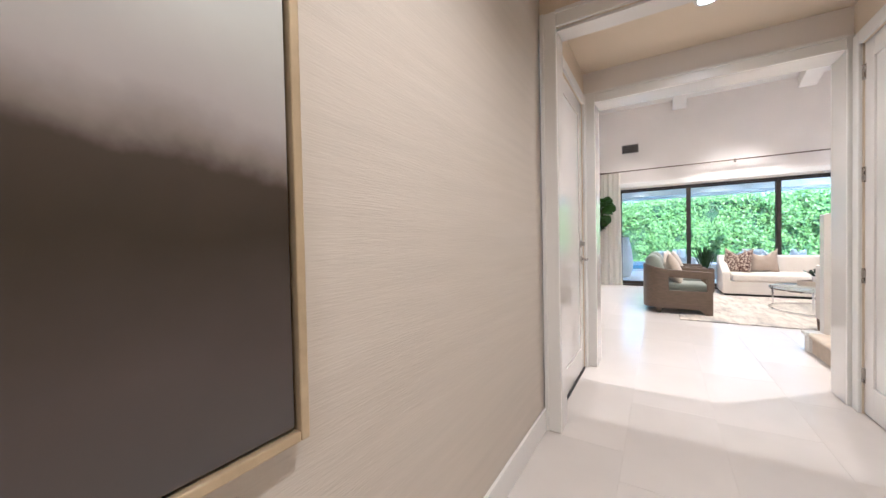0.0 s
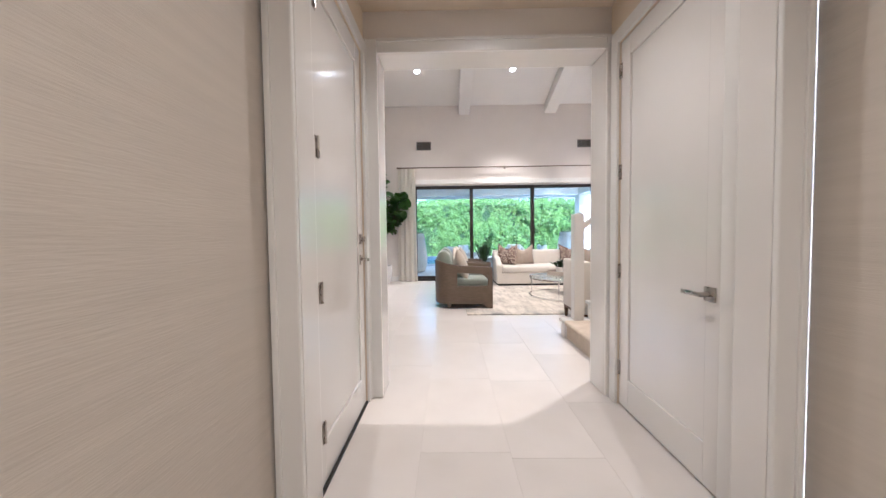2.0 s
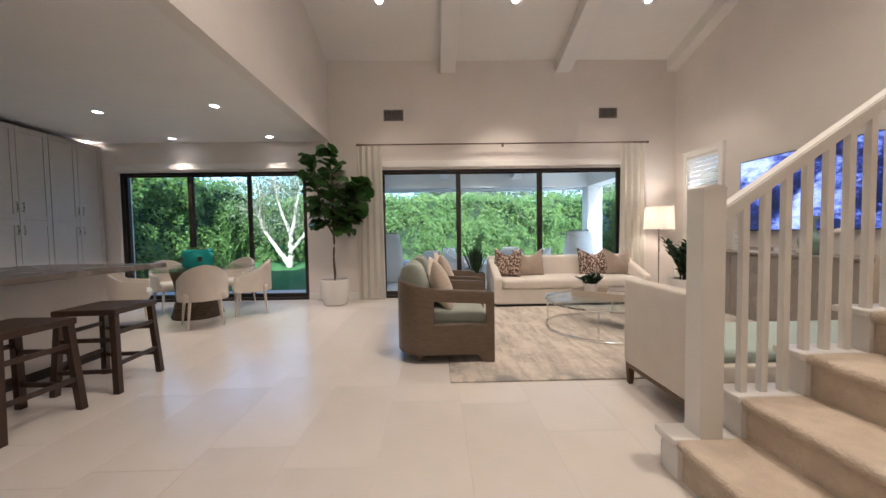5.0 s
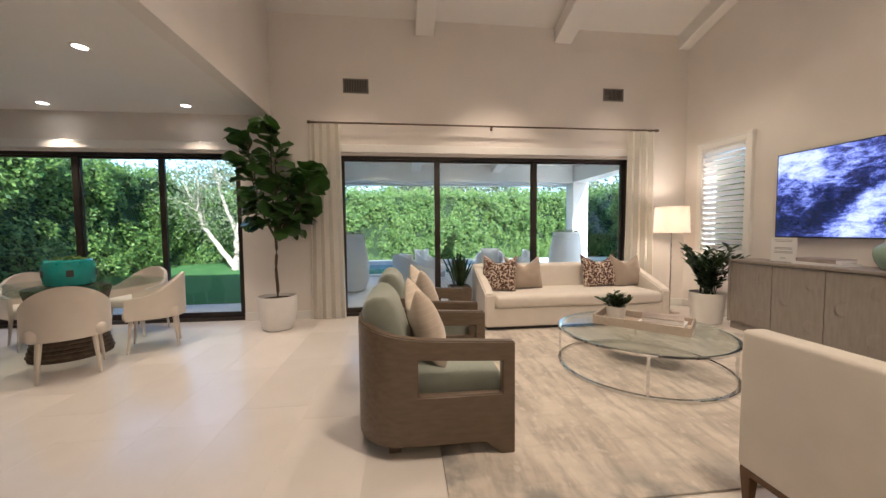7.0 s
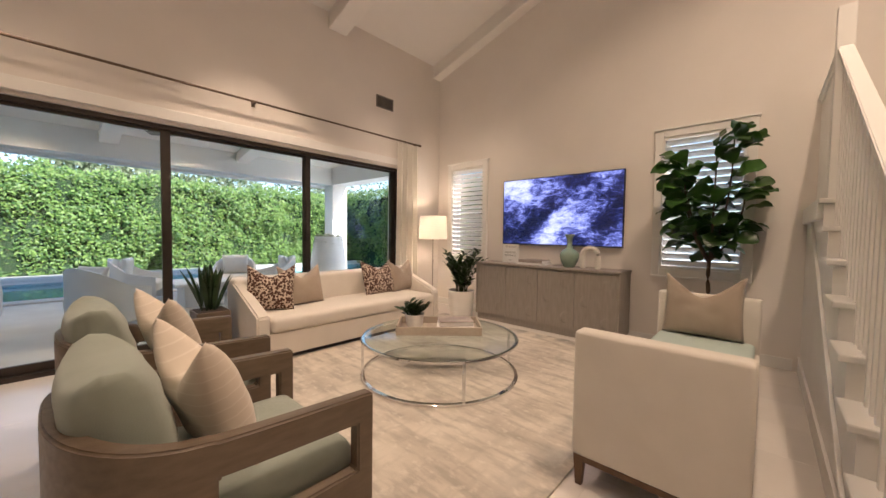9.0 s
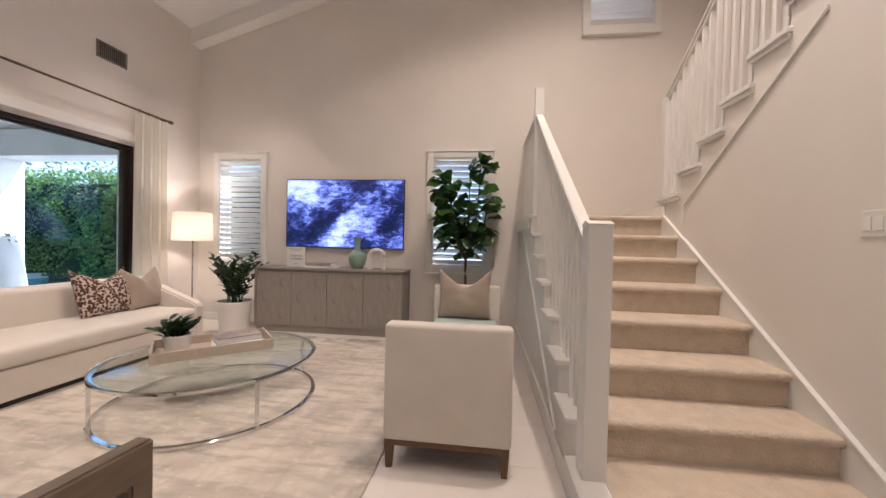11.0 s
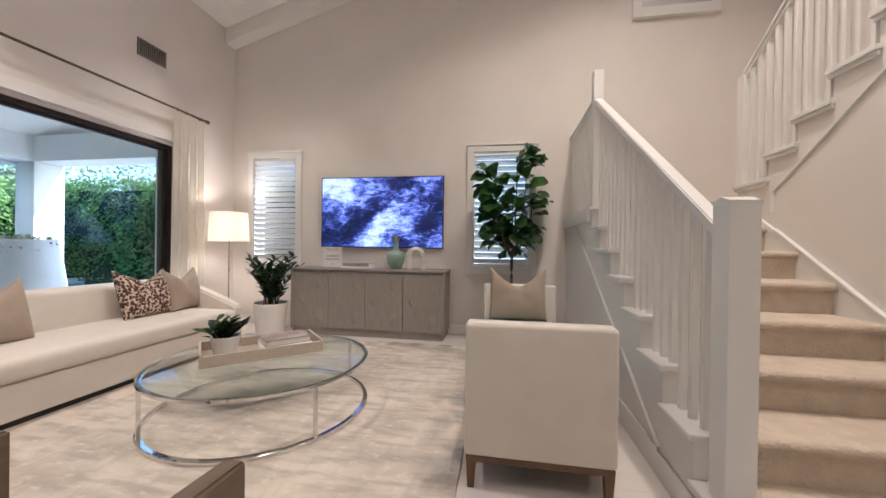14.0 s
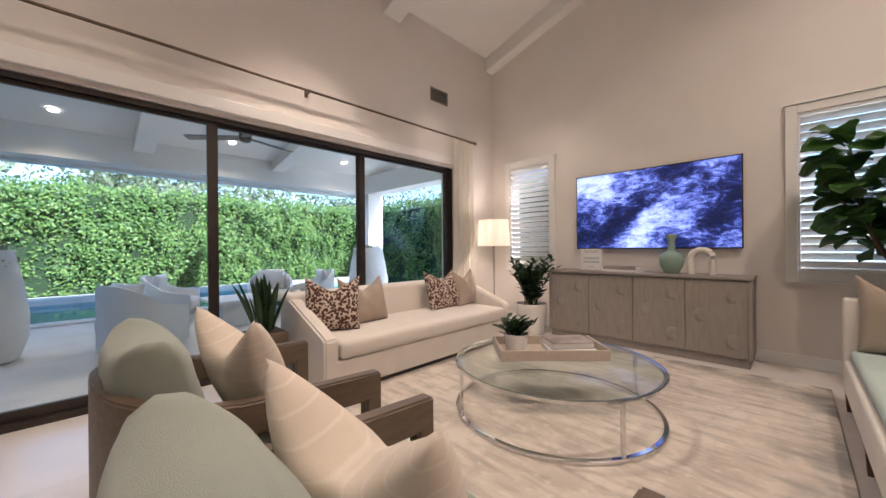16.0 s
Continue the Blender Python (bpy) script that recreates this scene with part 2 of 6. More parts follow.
for (ya, yb), za, zb in ((UW, 4.24, 5.4), (W2, WZ0, WZ1), (W1, WZ0, WZ1)):
    part("wall_below", boxes((XT, XT + 0.2, ya, yb, 0, za)), PAINT_WALL, tw)
    part("wall_above", boxes((XT, XT + 0.2, ya, yb, zb, 6.8)), PAINT_WALL, tw)
for ya, yb in ((1.5, UW[0]), (UW[1], W2[0]), (W2[1], W1[0]), (W1[1], YB)):
    part("wall_pier", boxes((XT, XT + 0.2, ya, yb, 0, 6.8)), PAINT_WALL, tw)
solid("wall_kitchen", boxes((XK - 0.2, XK, 3.6, YB, 0, 3.2)), PAINT_WALL, "plain cream wall closing the dining room", "wall")
solid("wall_soffit", boxes((XS, XS + 0.16, YW, YB, ZF, 6.6)), PAINT_WALL, "cream wall above the dropped dining ceiling", "wall")
solid("wall_stairwell", boxes((1.7, XT, 2.5, 2.62, 0, 6.78), (1.7, 1.82, 2.62, 3.62, 0, 6.6)), PAINT_WALL, "plain cream stairwell wall", "wall")
solid("ceiling_dining", boxes((XK, XS, YW, YB, ZF, ZF + 0.2)), PAINT_CEIL, "flat white dining room ceiling", "ceiling")
bm = bmesh.new()
for dz in (0, 0.15):
    for xx, yy in ((XS, 2.4), (XT + 0.2, 2.4), (XT + 0.2, YB + 0.1), (XS, YB + 0.1)):
        bm.verts.new((xx, yy, roof_z(yy) + dz))
bm.verts.ensure_lookup_table()
v = bm.verts
for f in ((3, 2, 1, 0), (4, 5, 6, 7), (0, 1, 5, 4), (1, 2, 6, 5), (2, 3, 7, 6), (3, 0, 4, 7)):
    bm.faces.new([v[i] for i in f])
solid("ceiling_living", bm, PAINT_CEIL, "sloping white vaulted ceiling", "ceiling")


def roof_beam(x0, x1):
    bm = bmesh.new()
    pts = [(YB, 4.20), (YB, roof_z(YB) + 0.02), (YW, roof_z(YW) + 0.02), (YW, roof_z(YW) - 0.23)]
    prism(pts, x0, x1, bm)
    bmesh.ops.transform(bm, matrix=Matrix(((0, 1, 0, 0), (1, 0, 0, 0), (0, 0, 1, 0), (0, 0, 0, 1))), verts=bm.verts)
    bmesh.ops.recalc_face_normals(bm, faces=bm.faces)
    bmesh.ops.bevel(bm, geom=bm.edges[:], offset=0.008, segments=1, affect="EDGES")
    return bm


for bx0, bx1 in ((0.487, 0.765), (2.646, 2.925), (4.76, XT - 0.002)):
    tagged(solid("ceiling_beam", roof_beam(bx0, bx1), PAINT_CEIL, "white painted sloping ceiling beam", "beam", group="ceiling beams"))

# ---- more materials ----


def fabric(name, a, b, weave=420.0, rough=0.9, bump=0.35, scale=5.0, sheen=0.25):
    m = surface(name, a, b, rough, scale, weave, bump, spec=0.2)
    m.node_tree.nodes["Principled BSDF"].inputs["Sheen Weight"].default_value = sheen
    return m


def wood(name, a, b, grain=(1, 1, 1), rough=0.45):
    m = surface(name, a, b, rough, 5.0, 45, 0.12, stretch=grain, contrast=(0.25, 0.75))
    return m


LINEN_WHITE = fabric("white_linen", (0.74, 0.69, 0.62), (0.70, 0.65, 0.58))
LINEN_CREAM = fabric("cream_linen", (0.68, 0.61, 0.52), (0.63, 0.56, 0.47))
LINEN_TAUPE = fabric("taupe_linen", (0.40, 0.33, 0.26), (0.36, 0.29, 0.23))
LINEN_SAND = fabric("sand_striped_linen", (0.66, 0.58, 0.48), (0.60, 0.52, 0.43), bump=0.12)
LINEN_SAGE = fabric("sage_green_upholstery", (0.33, 0.36, 0.31), (0.29, 0.32, 0.27))
LINEN_MINT = fabric("pale_mint_upholstery", (0.52, 0.62, 0.57), (0.48, 0.58, 0.53))
CURTAIN = fabric("cream_curtain", (0.90, 0.87, 0.80), (0.88, 0.85, 0.78), 300, 0.85, 0.08)
OAK_GREY = wood("grey_brown_oak", (0.150, 0.108, 0.072), (0.105, 0.076, 0.051), (2, 9, 9))
OAK_LEG = wood("walnut_leg", (0.14, 0.075, 0.035), (0.10, 0.05, 0.024), (6, 6, 1))
CERUSED = wood("grey_washed_wood", (0.32, 0.285, 0.25), (0.26, 0.23, 0.20), (7, 7, 1.2), 0.55)
TRAY_WOOD = wood("pale_washed_tray", (0.50, 0.43, 0.35), (0.44, 0.37, 0.30), (8, 2, 8), 0.5)
DARK_WOOD = wood("dark_stool_wood", (0.055, 0.030, 0.020), (0.035, 0.019, 0.012), (7, 7, 1.5), 0.4)
CERAMIC = surface("matt_white_ceramic", (0.78, 0.76, 0.73), (0.74, 0.72, 0.69), 0.45, 4, 80, 0.05)
CELADON = surface("celadon_glaze", (0.24, 0.34, 0.27), (0.30, 0.40, 0.33), 0.16, 5, 60, 0.02, rvar=0.05)
TEAL = surface("turquoise_glaze", (0.02, 0.22, 0.21), (0.03, 0.30, 0.28), 0.2, 6, 60, 0.03, rvar=0.06)
SOIL = surface("potting_soil", (0.035, 0.024, 0.016), (0.06, 0.04, 0.028), 0.95, 30, 120, 0.9)
BARK = surface("fig_bark", (0.12, 0.085, 0.055), (0.08, 0.055, 0.036), 0.85, 15, 120, 0.5)
PALE_BARK = surface("pale_olive_bark", (0.55, 0.47, 0.38), (0.38, 0.32, 0.25), 0.85, 6, 60, 0.6)
COUNTER = surface("grey_stone_counter", (0.16, 0.14, 0.12), (0.22, 0.19, 0.165), 0.25, 6, 80, 0.03)
CABINET = surface("pale_grey_cabinet_paint", (0.52, 0.49, 0.46), (0.49, 0.46, 0.43), 0.45, 3, 60, 0.03)
WICKER = surface("woven_brown_rattan", (0.10, 0.065, 0.04), (0.06, 0.04, 0.025), 0.7, 20, 90, 0.6)
SHELL_CHAIR = fabric("ivory_leather", (0.66, 0.60, 0.53), (0.62, 0.56, 0.49), 200, 0.55, 0.12)
STUCCO = surface("white_stucco", (0.78, 0.78, 0.77), (0.72, 0.72, 0.71), 0.85, 3, 60, 0.4)
PAVING = surface("pale_limestone_paving", (0.62, 0.60, 0.56), (0.54, 0.52, 0.48), 0.75, 2.5, 50, 0.15)
GRASS = surface("lawn_grass", (0.05, 0.15, 0.025), (0.08, 0.20, 0.04), 0.9, 4, 140, 1.0)
OUTDOOR_WHITE = surface("white_outdoor_resin", (0.72, 0.73, 0.74), (0.68, 0.69, 0.70), 0.5, 6, 120, 0.1)
FAN_GREY = surface("weathered_grey_blade", (0.16, 0.15, 0.14), (0.12, 0.115, 0.11), 0.6, 10, 80, 0.1)
GOLD = surface("pale_gilt_frame", (0.58, 0.47, 0.30), (0.50, 0.40, 0.25), 0.35, 15, 120, 0.05, metal=0.5)
PAPER = surface("white_paper", (0.80, 0.79, 0.77), (0.78, 0.77, 0.75), 0.6, 10, 200, 0.02)
INK = surface("grey_print", (0.25, 0.24, 0.24), (0.32, 0.31, 0.31), 0.6, 10, 100, 0)
BOOK_DARK = surface("grey_book_cover", (0.16, 0.13, 0.12), (0.42, 0.36, 0.33), 0.35, 7, 60, 0.02)
VENT_GREY = surface("vent_grey", (0.20, 0.18, 0.16), (0.24, 0.22, 0.20), 0.5, 8, 60, 0.02)
CLEAR = glass("table_glass", (0.93, 0.975, 0.96), edge=0.4)
ACRYLIC = glass("clear_acrylic", (0.97, 0.98, 0.98))


def leaf_material(name, a, b, rough=0.38, trans=0.25):
    m = surface(name, a, b, rough, 9, 60, 0.08, random_shift=0.35)
    t = m.node_tree
    bs = t.nodes["Principled BSDF"]
    mix, tr = t.nodes.new("ShaderNodeMixShader"), t.nodes.new("ShaderNodeBsdfTranslucent")
    tr.inputs[0].default_value = (a[0] * 1.6, a[1] * 1.9, a[2], 1)
    mix.inputs[0].default_value = trans
    t.links.new(bs.outputs[0], mix.inputs[1])
    t.links.new(tr.outputs[0], mix.inputs[2])
    t.links.new(mix.outputs[0], t.nodes["Material Output"].inputs[0])
    return m


def scatter_leaf(name, dark, light, trans=0.35):
    """Leaves joined in one mesh, each island a shade of its own."""
    m = bpy.data.materials.new(name)
    m.use_nodes = True
    t = m.node_tree
    bs = t.nodes["Principled BSDF"]
    geo, ramp = t.nodes.new("ShaderNodeNewGeometry"), t.nodes.new("ShaderNodeMix")
    ramp.data_type = "RGBA"
    ramp.inputs["A"].default_value, ramp.inputs["B"].default_value = (*dark, 1), (*light, 1)
    t.links.new(geo.outputs["Random Per Island"], ramp.inputs["Factor"])
    t.links.new(ramp.outputs["Result"], bs.inputs["Base Color"])
    bs.inputs["Roughness"].default_value = 0.45
    mix, tr = t.nodes.new("ShaderNodeMixShader"), t.nodes.new("ShaderNodeBsdfTranslucent")
    t.links.new(ramp.outputs["Result"], tr.inputs[0])
    mix.inputs[0].default_value = trans
    t.links.new(bs.outputs[0], mix.inputs[1])
    t.links.new(tr.outputs[0], mix.inputs[2])
    t.links.new(mix.outputs[0], t.nodes["Material Output"].inputs[0])
    return m


FIG_LEAF = leaf_material("fig_leaf", (0.028, 0.07, 0.014), (0.05, 0.115, 0.022))
DARK_LEAF = leaf_material("glossy_dark_leaf", (0.012, 0.030, 0.010), (0.022, 0.052, 0.015), 0.3, 0.12)
HEDGE_LEAF = scatter_leaf("hedge_leaf", (0.045, 0.115, 0.028), (0.24, 0.36, 0.08))
OLIVE_LEAF = scatter_leaf("olive_leaf", (0.13, 0.16, 0.08), (0.30, 0.33, 0.20))
WOOD_LEAF = scatter_leaf("far_tree_leaf", (0.08, 0.12, 0.055), (0.26, 0.30, 0.16))


def spotted(name):
    """Cream cloth with dark brown blotches."""
    m = surface(name, (0.62, 0.52, 0.42), (0.55, 0.45, 0.36), 0.9, 5, 420, 0.3, spec=0.2)
    t = m.node_tree
    bs = t.nodes["Principled BSDF"]
    tc = t.nodes.new("ShaderNodeTexCoord")
    vo, mr, mix = t.nodes.new("ShaderNodeTexVoronoi"), t.nodes.new("ShaderNodeMapRange"), t.nodes.new("ShaderNodeMix")
    vo.inputs["Scale"].default_value, vo.inputs["Randomness"].default_value = 42, 1.0
    mr.inputs[1].default_value, mr.inputs[2].default_value, mr.inputs[3].default_value, mr.inputs[4].default_value = 0.50, 0.60, 1, 0
    mix.data_type = "RGBA"
    old = bs.inputs["Base Color"].links[0].from_socket
    t.links.new(tc.outputs["Object"], vo.inputs["Vector"])
    t.links.new(vo.outputs["Distance"], mr.inputs[0])
    t.links.new(mr.outputs[0], mix.inputs["Factor"])
    t.links.new(old, mix.inputs["A"])
    mix.inputs["B"].default_value = (0.085, 0.043, 0.034, 1)
    t.links.new(mix.outputs["Result"], bs.inputs["Base Color"])
    return m


SPOTTED = spotted("spotted_animal_print")


def rug_material():
    """Pale wool with soft brushed streaks across it, worn flecks, and a slate tone that gathers along the border."""
    m = surface("abstract_wool_rug", (0.66, 0.60, 0.52), (0.47, 0.42, 0.36), 0.95, 1.3, 240, 0.5, stretch=(2.6, 1.2, 1), spec=0.1,
                contrast=(0.43, 0.68))
    t = m.node_tree
    n, l = t.nodes, t.links
    bs = n["Principled BSDF"]
    tc, sep = n.new("ShaderNodeTexCoord"), n.new("ShaderNodeSeparateXYZ")
    l.new(tc.outputs["Object"], sep.inputs[0])
    out = bs.inputs["Base Color"].links[0].from_socket

    def layer(stretch, scale, lo, hi, most, colour, gate=None):
        mp, ns, mr, mix = n.new("ShaderNodeMapping"), n.new("ShaderNodeTexNoise"), n.new("ShaderNodeMapRange"), n.new("ShaderNodeMix")
        mp.inputs["Scale"].default_value = stretch
        ns.inputs["Scale"].default_value, ns.inputs["Detail"].default_value = scale, 7
        mr.inputs[1].default_value, mr.inputs[2].default_value, mr.inputs[4].default_value = lo, hi, most
        mix.data_type = "RGBA"
        l.new(tc.outputs["Object"], mp.inputs[0])
        l.new(mp.outputs[0], ns.inputs["Vector"])
        l.new(ns.outputs["Fac"], mr.inputs[0])
        fac = mr.outputs[0]
        if gate:
            mul = n.new("ShaderNodeMath")
            mul.operation = "MULTIPLY"
            l.new(fac, mul.inputs[0])
            l.new(gate, mul.inputs[1])
            fac = mul.outputs[0]
        l.new(fac, mix.inputs["Factor"])
        l.new(out, mix.inputs["A"])
        mix.inputs["B"].default_value = (*colour, 1)
        return mix.outputs["Result"]

    out = layer((7, 1.6, 1), 1.9, 0.47, 0.66, 0.6, (0.34, 0.305, 0.265))
    out = layer((1.8, 6.0, 1), 2.0, 0.52, 0.72, 0.38, (0.37, 0.335, 0.29))
    out = layer((9, 5, 1), 2.4, 0.56, 0.68, 0.5, (0.74, 0.69, 0.61))
    # distance to the nearest edge
    near = []
    for axis, size in (("X", 3.86), ("Y", 3.15)):
        c = n.new("ShaderNodeMath")
        c.operation = "PINGPONG"
        c.inputs[1].default_value = size / 2
        l.new(sep.outputs[axis], c.inputs[0])
        near.append(c.outputs[0])
    least, edge = n.new("ShaderNodeMath"), n.new("ShaderNodeMapRange")
    least.operation = "MINIMUM"
    l.new(near[0], least.inputs[0])
    l.new(near[1], least.inputs[1])
    edge.inputs[1].default_value, edge.inputs[2].default_value, edge.inputs[3].default_value, edge.inputs[4].default_value = 0.02, 0.30, 1, 0
    l.new(least.outputs[0], edge.inputs[0])
    out = layer((2.5, 2.5, 1), 1.4, 0.44, 0.58, 0.85, (0.24, 0.24, 0.235), edge.outputs[0])
    l.new(out, bs.inputs["Base Color"])
    return m


RUG = rug_material()


def screen_material():
    """A lit screen: white and violet-blue surf over dark rock."""
    m = bpy.data.materials.new("lit_screen")
    m.use_nodes = True
    t = m.node_tree
    n, l = t.nodes, t.links
    bs = n["Principled BSDF"]
    bs.inputs["Base Color"].default_value, bs.inputs["Roughness"].default_value = (0.01, 0.01, 0.015, 1), 0.25
    tc, mp = n.new("ShaderNodeTexCoord"), n.new("ShaderNodeMapping")
    mp.inputs["Scale"].default_value = (1, 1.0, 2.2)
    l.new(tc.outputs["Object"], mp.inputs[0])
    a, b = n.new("ShaderNodeTexNoise"), n.new("ShaderNodeTexNoise")
    a.inputs["Scale"].default_value, a.inputs["Detail"].default_value, a.inputs["Distortion"].default_value = 6.5, 13, 0.5
    a.inputs["Roughness"].default_value = 0.82
    b.inputs["Scale"].default_value, b.inputs["Detail"].default_value = 1.6, 3
    l.new(mp.outputs[0], a.inputs["Vector"])
    l.new(tc.outputs["Object"], b.inputs["Vector"])
    add = n.new("ShaderNodeMath")
    add.operation = "ADD"
    l.new(a.outputs["Fac"], add.inputs[0])
    l.new(b.outputs["Fac"], add.inputs[1])
    cr = n.new("ShaderNodeValToRGB")
    e = cr.color_ramp.elements
    e[0].position, e[0].color = 0.43, (0.006, 0.008, 0.03, 1)
    e[1].position, e[1].color = 0.60, (0.75, 0.78, 1.0, 1)
    for pos, col in ((0.475, (0.020, 0.026, 0.11, 1)), (0.505, (0.12, 0.14, 0.42, 1)), (0.535, (0.34, 0.38, 0.80, 1))):
        x = cr.color_ramp.elements.new(pos)
        x.color = col
    half = n.new("ShaderNodeMath")
    half.operation = "MULTIPLY"
    half.inputs[1].default_value = 0.5
    l.new(add.outputs[0], half.inputs[0])
    l.new(half.outputs[0], cr.inputs[0])
    l.new(cr.outputs[0], bs.inputs["Emission Color"])
    bs.inputs["Emission Strength"].default_value = 0.50
    return m


_t = LINEN_SAND.node_tree
_tc, _wv, _mr, _mx = (_t.nodes.new("ShaderNode" + k) for k in ("TexCoord", "TexWave", "MapRange", "Mix"))
_wv.bands_direction = "Z"
_wv.inputs["Scale"].default_value, _wv.inputs["Distortion"].default_value = 7.5, 0.0
_mr.inputs[1].default_value, _mr.inputs[2].default_value, _mr.inputs[4].default_value = 0.93, 1.0, 0.35
_mx.data_type = "RGBA"
_mx.inputs["B"].default_value = (0.80, 0.74, 0.66, 1)
_bs = _t.nodes["Principled BSDF"]
_t.links.new(_tc.outputs["Object"], _wv.inputs["Vector"])
_t.links.new(_wv.outputs["Fac"], _mr.inputs[0])
_t.links.new(_mr.outputs[0], _mx.inputs["Factor"])
_t.links.new(_bs.inputs["Base Color"].links[0].from_socket, _mx.inputs["A"])
_t.links.new(_mx.outputs["Result"], _bs.inputs["Base Color"])
SCREEN = screen_material()
SHADE = surface("linen_lampshade", (0.80, 0.76, 0.68), (0.77, 0.73, 0.65), 0.8, 6, 260, 0.15)
_t = SHADE.node_tree
_mix, _tr = _t.nodes.new("ShaderNodeMixShader"), _t.nodes.new("ShaderNodeBsdfTranslucent")
_tr.inputs[0].default_value = (0.92, 0.88, 0.82, 1)
_mix.inputs[0].default_value = 0.55
_t.links.new(_t.nodes["Principled BSDF"].outputs[0], _mix.inputs[1])
_t.links.new(_tr.outputs[0], _mix.inputs[2])
_t.links.new(_mix.outputs[0], _t.nodes["Material Output"].inputs[0])
WATER = glass("pool_water", (0.45, 0.85, 0.93), 0.04, 1.33)
_t = CURTAIN.node_tree
_mix, _tr = _t.nodes.new("ShaderNodeMixShader"), _t.nodes.new("ShaderNodeBsdfTranslucent")
_tr.inputs[0].default_value = (0.88, 0.82, 0.70, 1)
_mix.inputs[0].default_value = 0.15
_t.links.new(_t.nodes["Principled BSDF"].outputs[0], _mix.inputs[1])
_t.links.new(_tr.outputs[0], _mix.inputs[2])
_t.links.new(_mix.outputs[0], _t.nodes["Material Output"].inputs[0])
POOL = surface("pool_plaster", (0.26, 0.62, 0.72), (0.31, 0.67, 0.77), 0.7, 2, 40, 0.05)


def painting_material():
    """A painted misty landscape: grey sky, a dark ragged treeline, slate ground."""
    m = bpy.data.materials.new("misty_landscape_paint")
    m.use_nodes = True
    t = m.node_tree
    n, l = t.nodes, t.links
    bs = n["Principled BSDF"]
    tc, sep = n.new("ShaderNodeTexCoord"), n.new("ShaderNodeSeparateXYZ")
    ns, ad = n.new("ShaderNodeTexNoise"), n.new("ShaderNodeMath")
    ns.inputs["Scale"].default_value, ns.inputs["Detail"].default_value = 5.5, 7
    ml = n.new("ShaderNodeMath")
    ml.operation = "MULTIPLY_ADD"
    ml.inputs[1].default_value, ml.inputs[2].default_value = 0.16, -0.08
    l.new(tc.outputs["Object"], sep.inputs[0])
    l.new(tc.outputs["Object"], ns.inputs["Vector"])
    l.new(ns.outputs["Fac"], ml.inputs[0])
    l.new(sep.outputs["Z"], ad.inputs[0])
    l.new(ml.outputs[0], ad.inputs[1])
    cr = n.new("ShaderNodeValToRGB")
    e = cr.color_ramp.elements
    e[0].position, e[0].color = 0.0, (0.085, 0.082, 0.082, 1)
    e[1].position, e[1].color = 1.0, (0.66, 0.69, 0.64, 1)
    for pos, col in ((0.20, (0.075, 0.060, 0.055, 1)), (0.36, (0.030, 0.021, 0.012, 1)), (0.435, (0.045, 0.032, 0.022, 1)),
                     (0.462, (0.19, 0.16, 0.14, 1)), (0.52, (0.37, 0.34, 0.325, 1)), (0.64, (0.50, 0.505, 0.47, 1))):
        x = cr.color_ramp.elements.new(pos)
        x.color = col
    mr = n.new("ShaderNodeMapRange")
    mr.inputs[1].default_value, mr.inputs[2].default_value = -0.81, 0.52
    l.new(ad.outputs[0], mr.inputs[0])
    l.new(mr.outputs[0], cr.inputs[0])
    l.new(cr.outputs[0], bs.inputs["Base Color"])
    bs.inputs["Roughness"].default_value = 0.35
    return m


PAINTING = painting_material()

# ---- hall: trim, doors, painting ----


def casing(name, x0, x1, y0, y1, h, w, label):
    """A door casing: two moulded legs and a head, in the plane of y."""
    c = tagged(new(name), label, "door casing", kind="structure")
    for nm, dims in (("casing_leg", (x0 - w, x0, y0, y1, 0, h + w)), ("casing_leg", (x1, x1 + w, y0, y1, 0, h + w)), ("casing_head", (x0, x1, y0, y1, h, h + w))):
        b = boxes(dims, bevel=0.006)
        if nm == "casing_leg":
            s = 1 if dims[0] < x0 else -1
            ox = dims[0] if s == 1 else dims[1]
            box(b, min(ox, ox + s * 0.022), max(ox, ox + s * 0.022), y0 - 0.010, y0 + 0.004, 0, h + w, 0.004)
        else:
            box(b, x0, x1, y0 - 0.010, y0 + 0.004, h + w - 0.022, h + w, 0.004)
        part(nm, b, TRIM_WHITE, c)
    return c


casing("trim_hall_opening", -0.315, 1.285, 2.275, 2.298, 2.49, 0.095, "white moulded casing of the hall opening")
solid("jamb_hall_opening", boxes((HL + 0.002, -0.315, 2.30, 2.45, 0, 2.49), (1.285, HR - 0.002, 2.30, 2.45, 0, 2.49), (-0.315, 1.285, 2.302, 2.438, 2.47, 2.488), bevel=0.003),
      GLOSS_WHITE, "white painted jamb lining of the hall opening", "door jamb")
casing("trim_living_opening", OL, OR_, 3.60, 3.622, OH, 0.095, "white moulded casing of the living room opening")
casing("trim_living_opening_back", OL, OR_, YW, YW + 0.02, OH, 0.095, "white moulded casing on the living room side")
solid("jamb_living_opening", boxes((OL - 0.018, OL, 3.618, YW + 0.004, 0, OH), (OR_, OR_ + 0.018, 3.618, YW + 0.004, 0, OH), (OL, OR_, 3.618, YW + 0.004, OH, OH + 0.018), bevel=0.003),
      GLOSS_WHITE, "white gloss jamb lining of the living room opening", "door jamb")


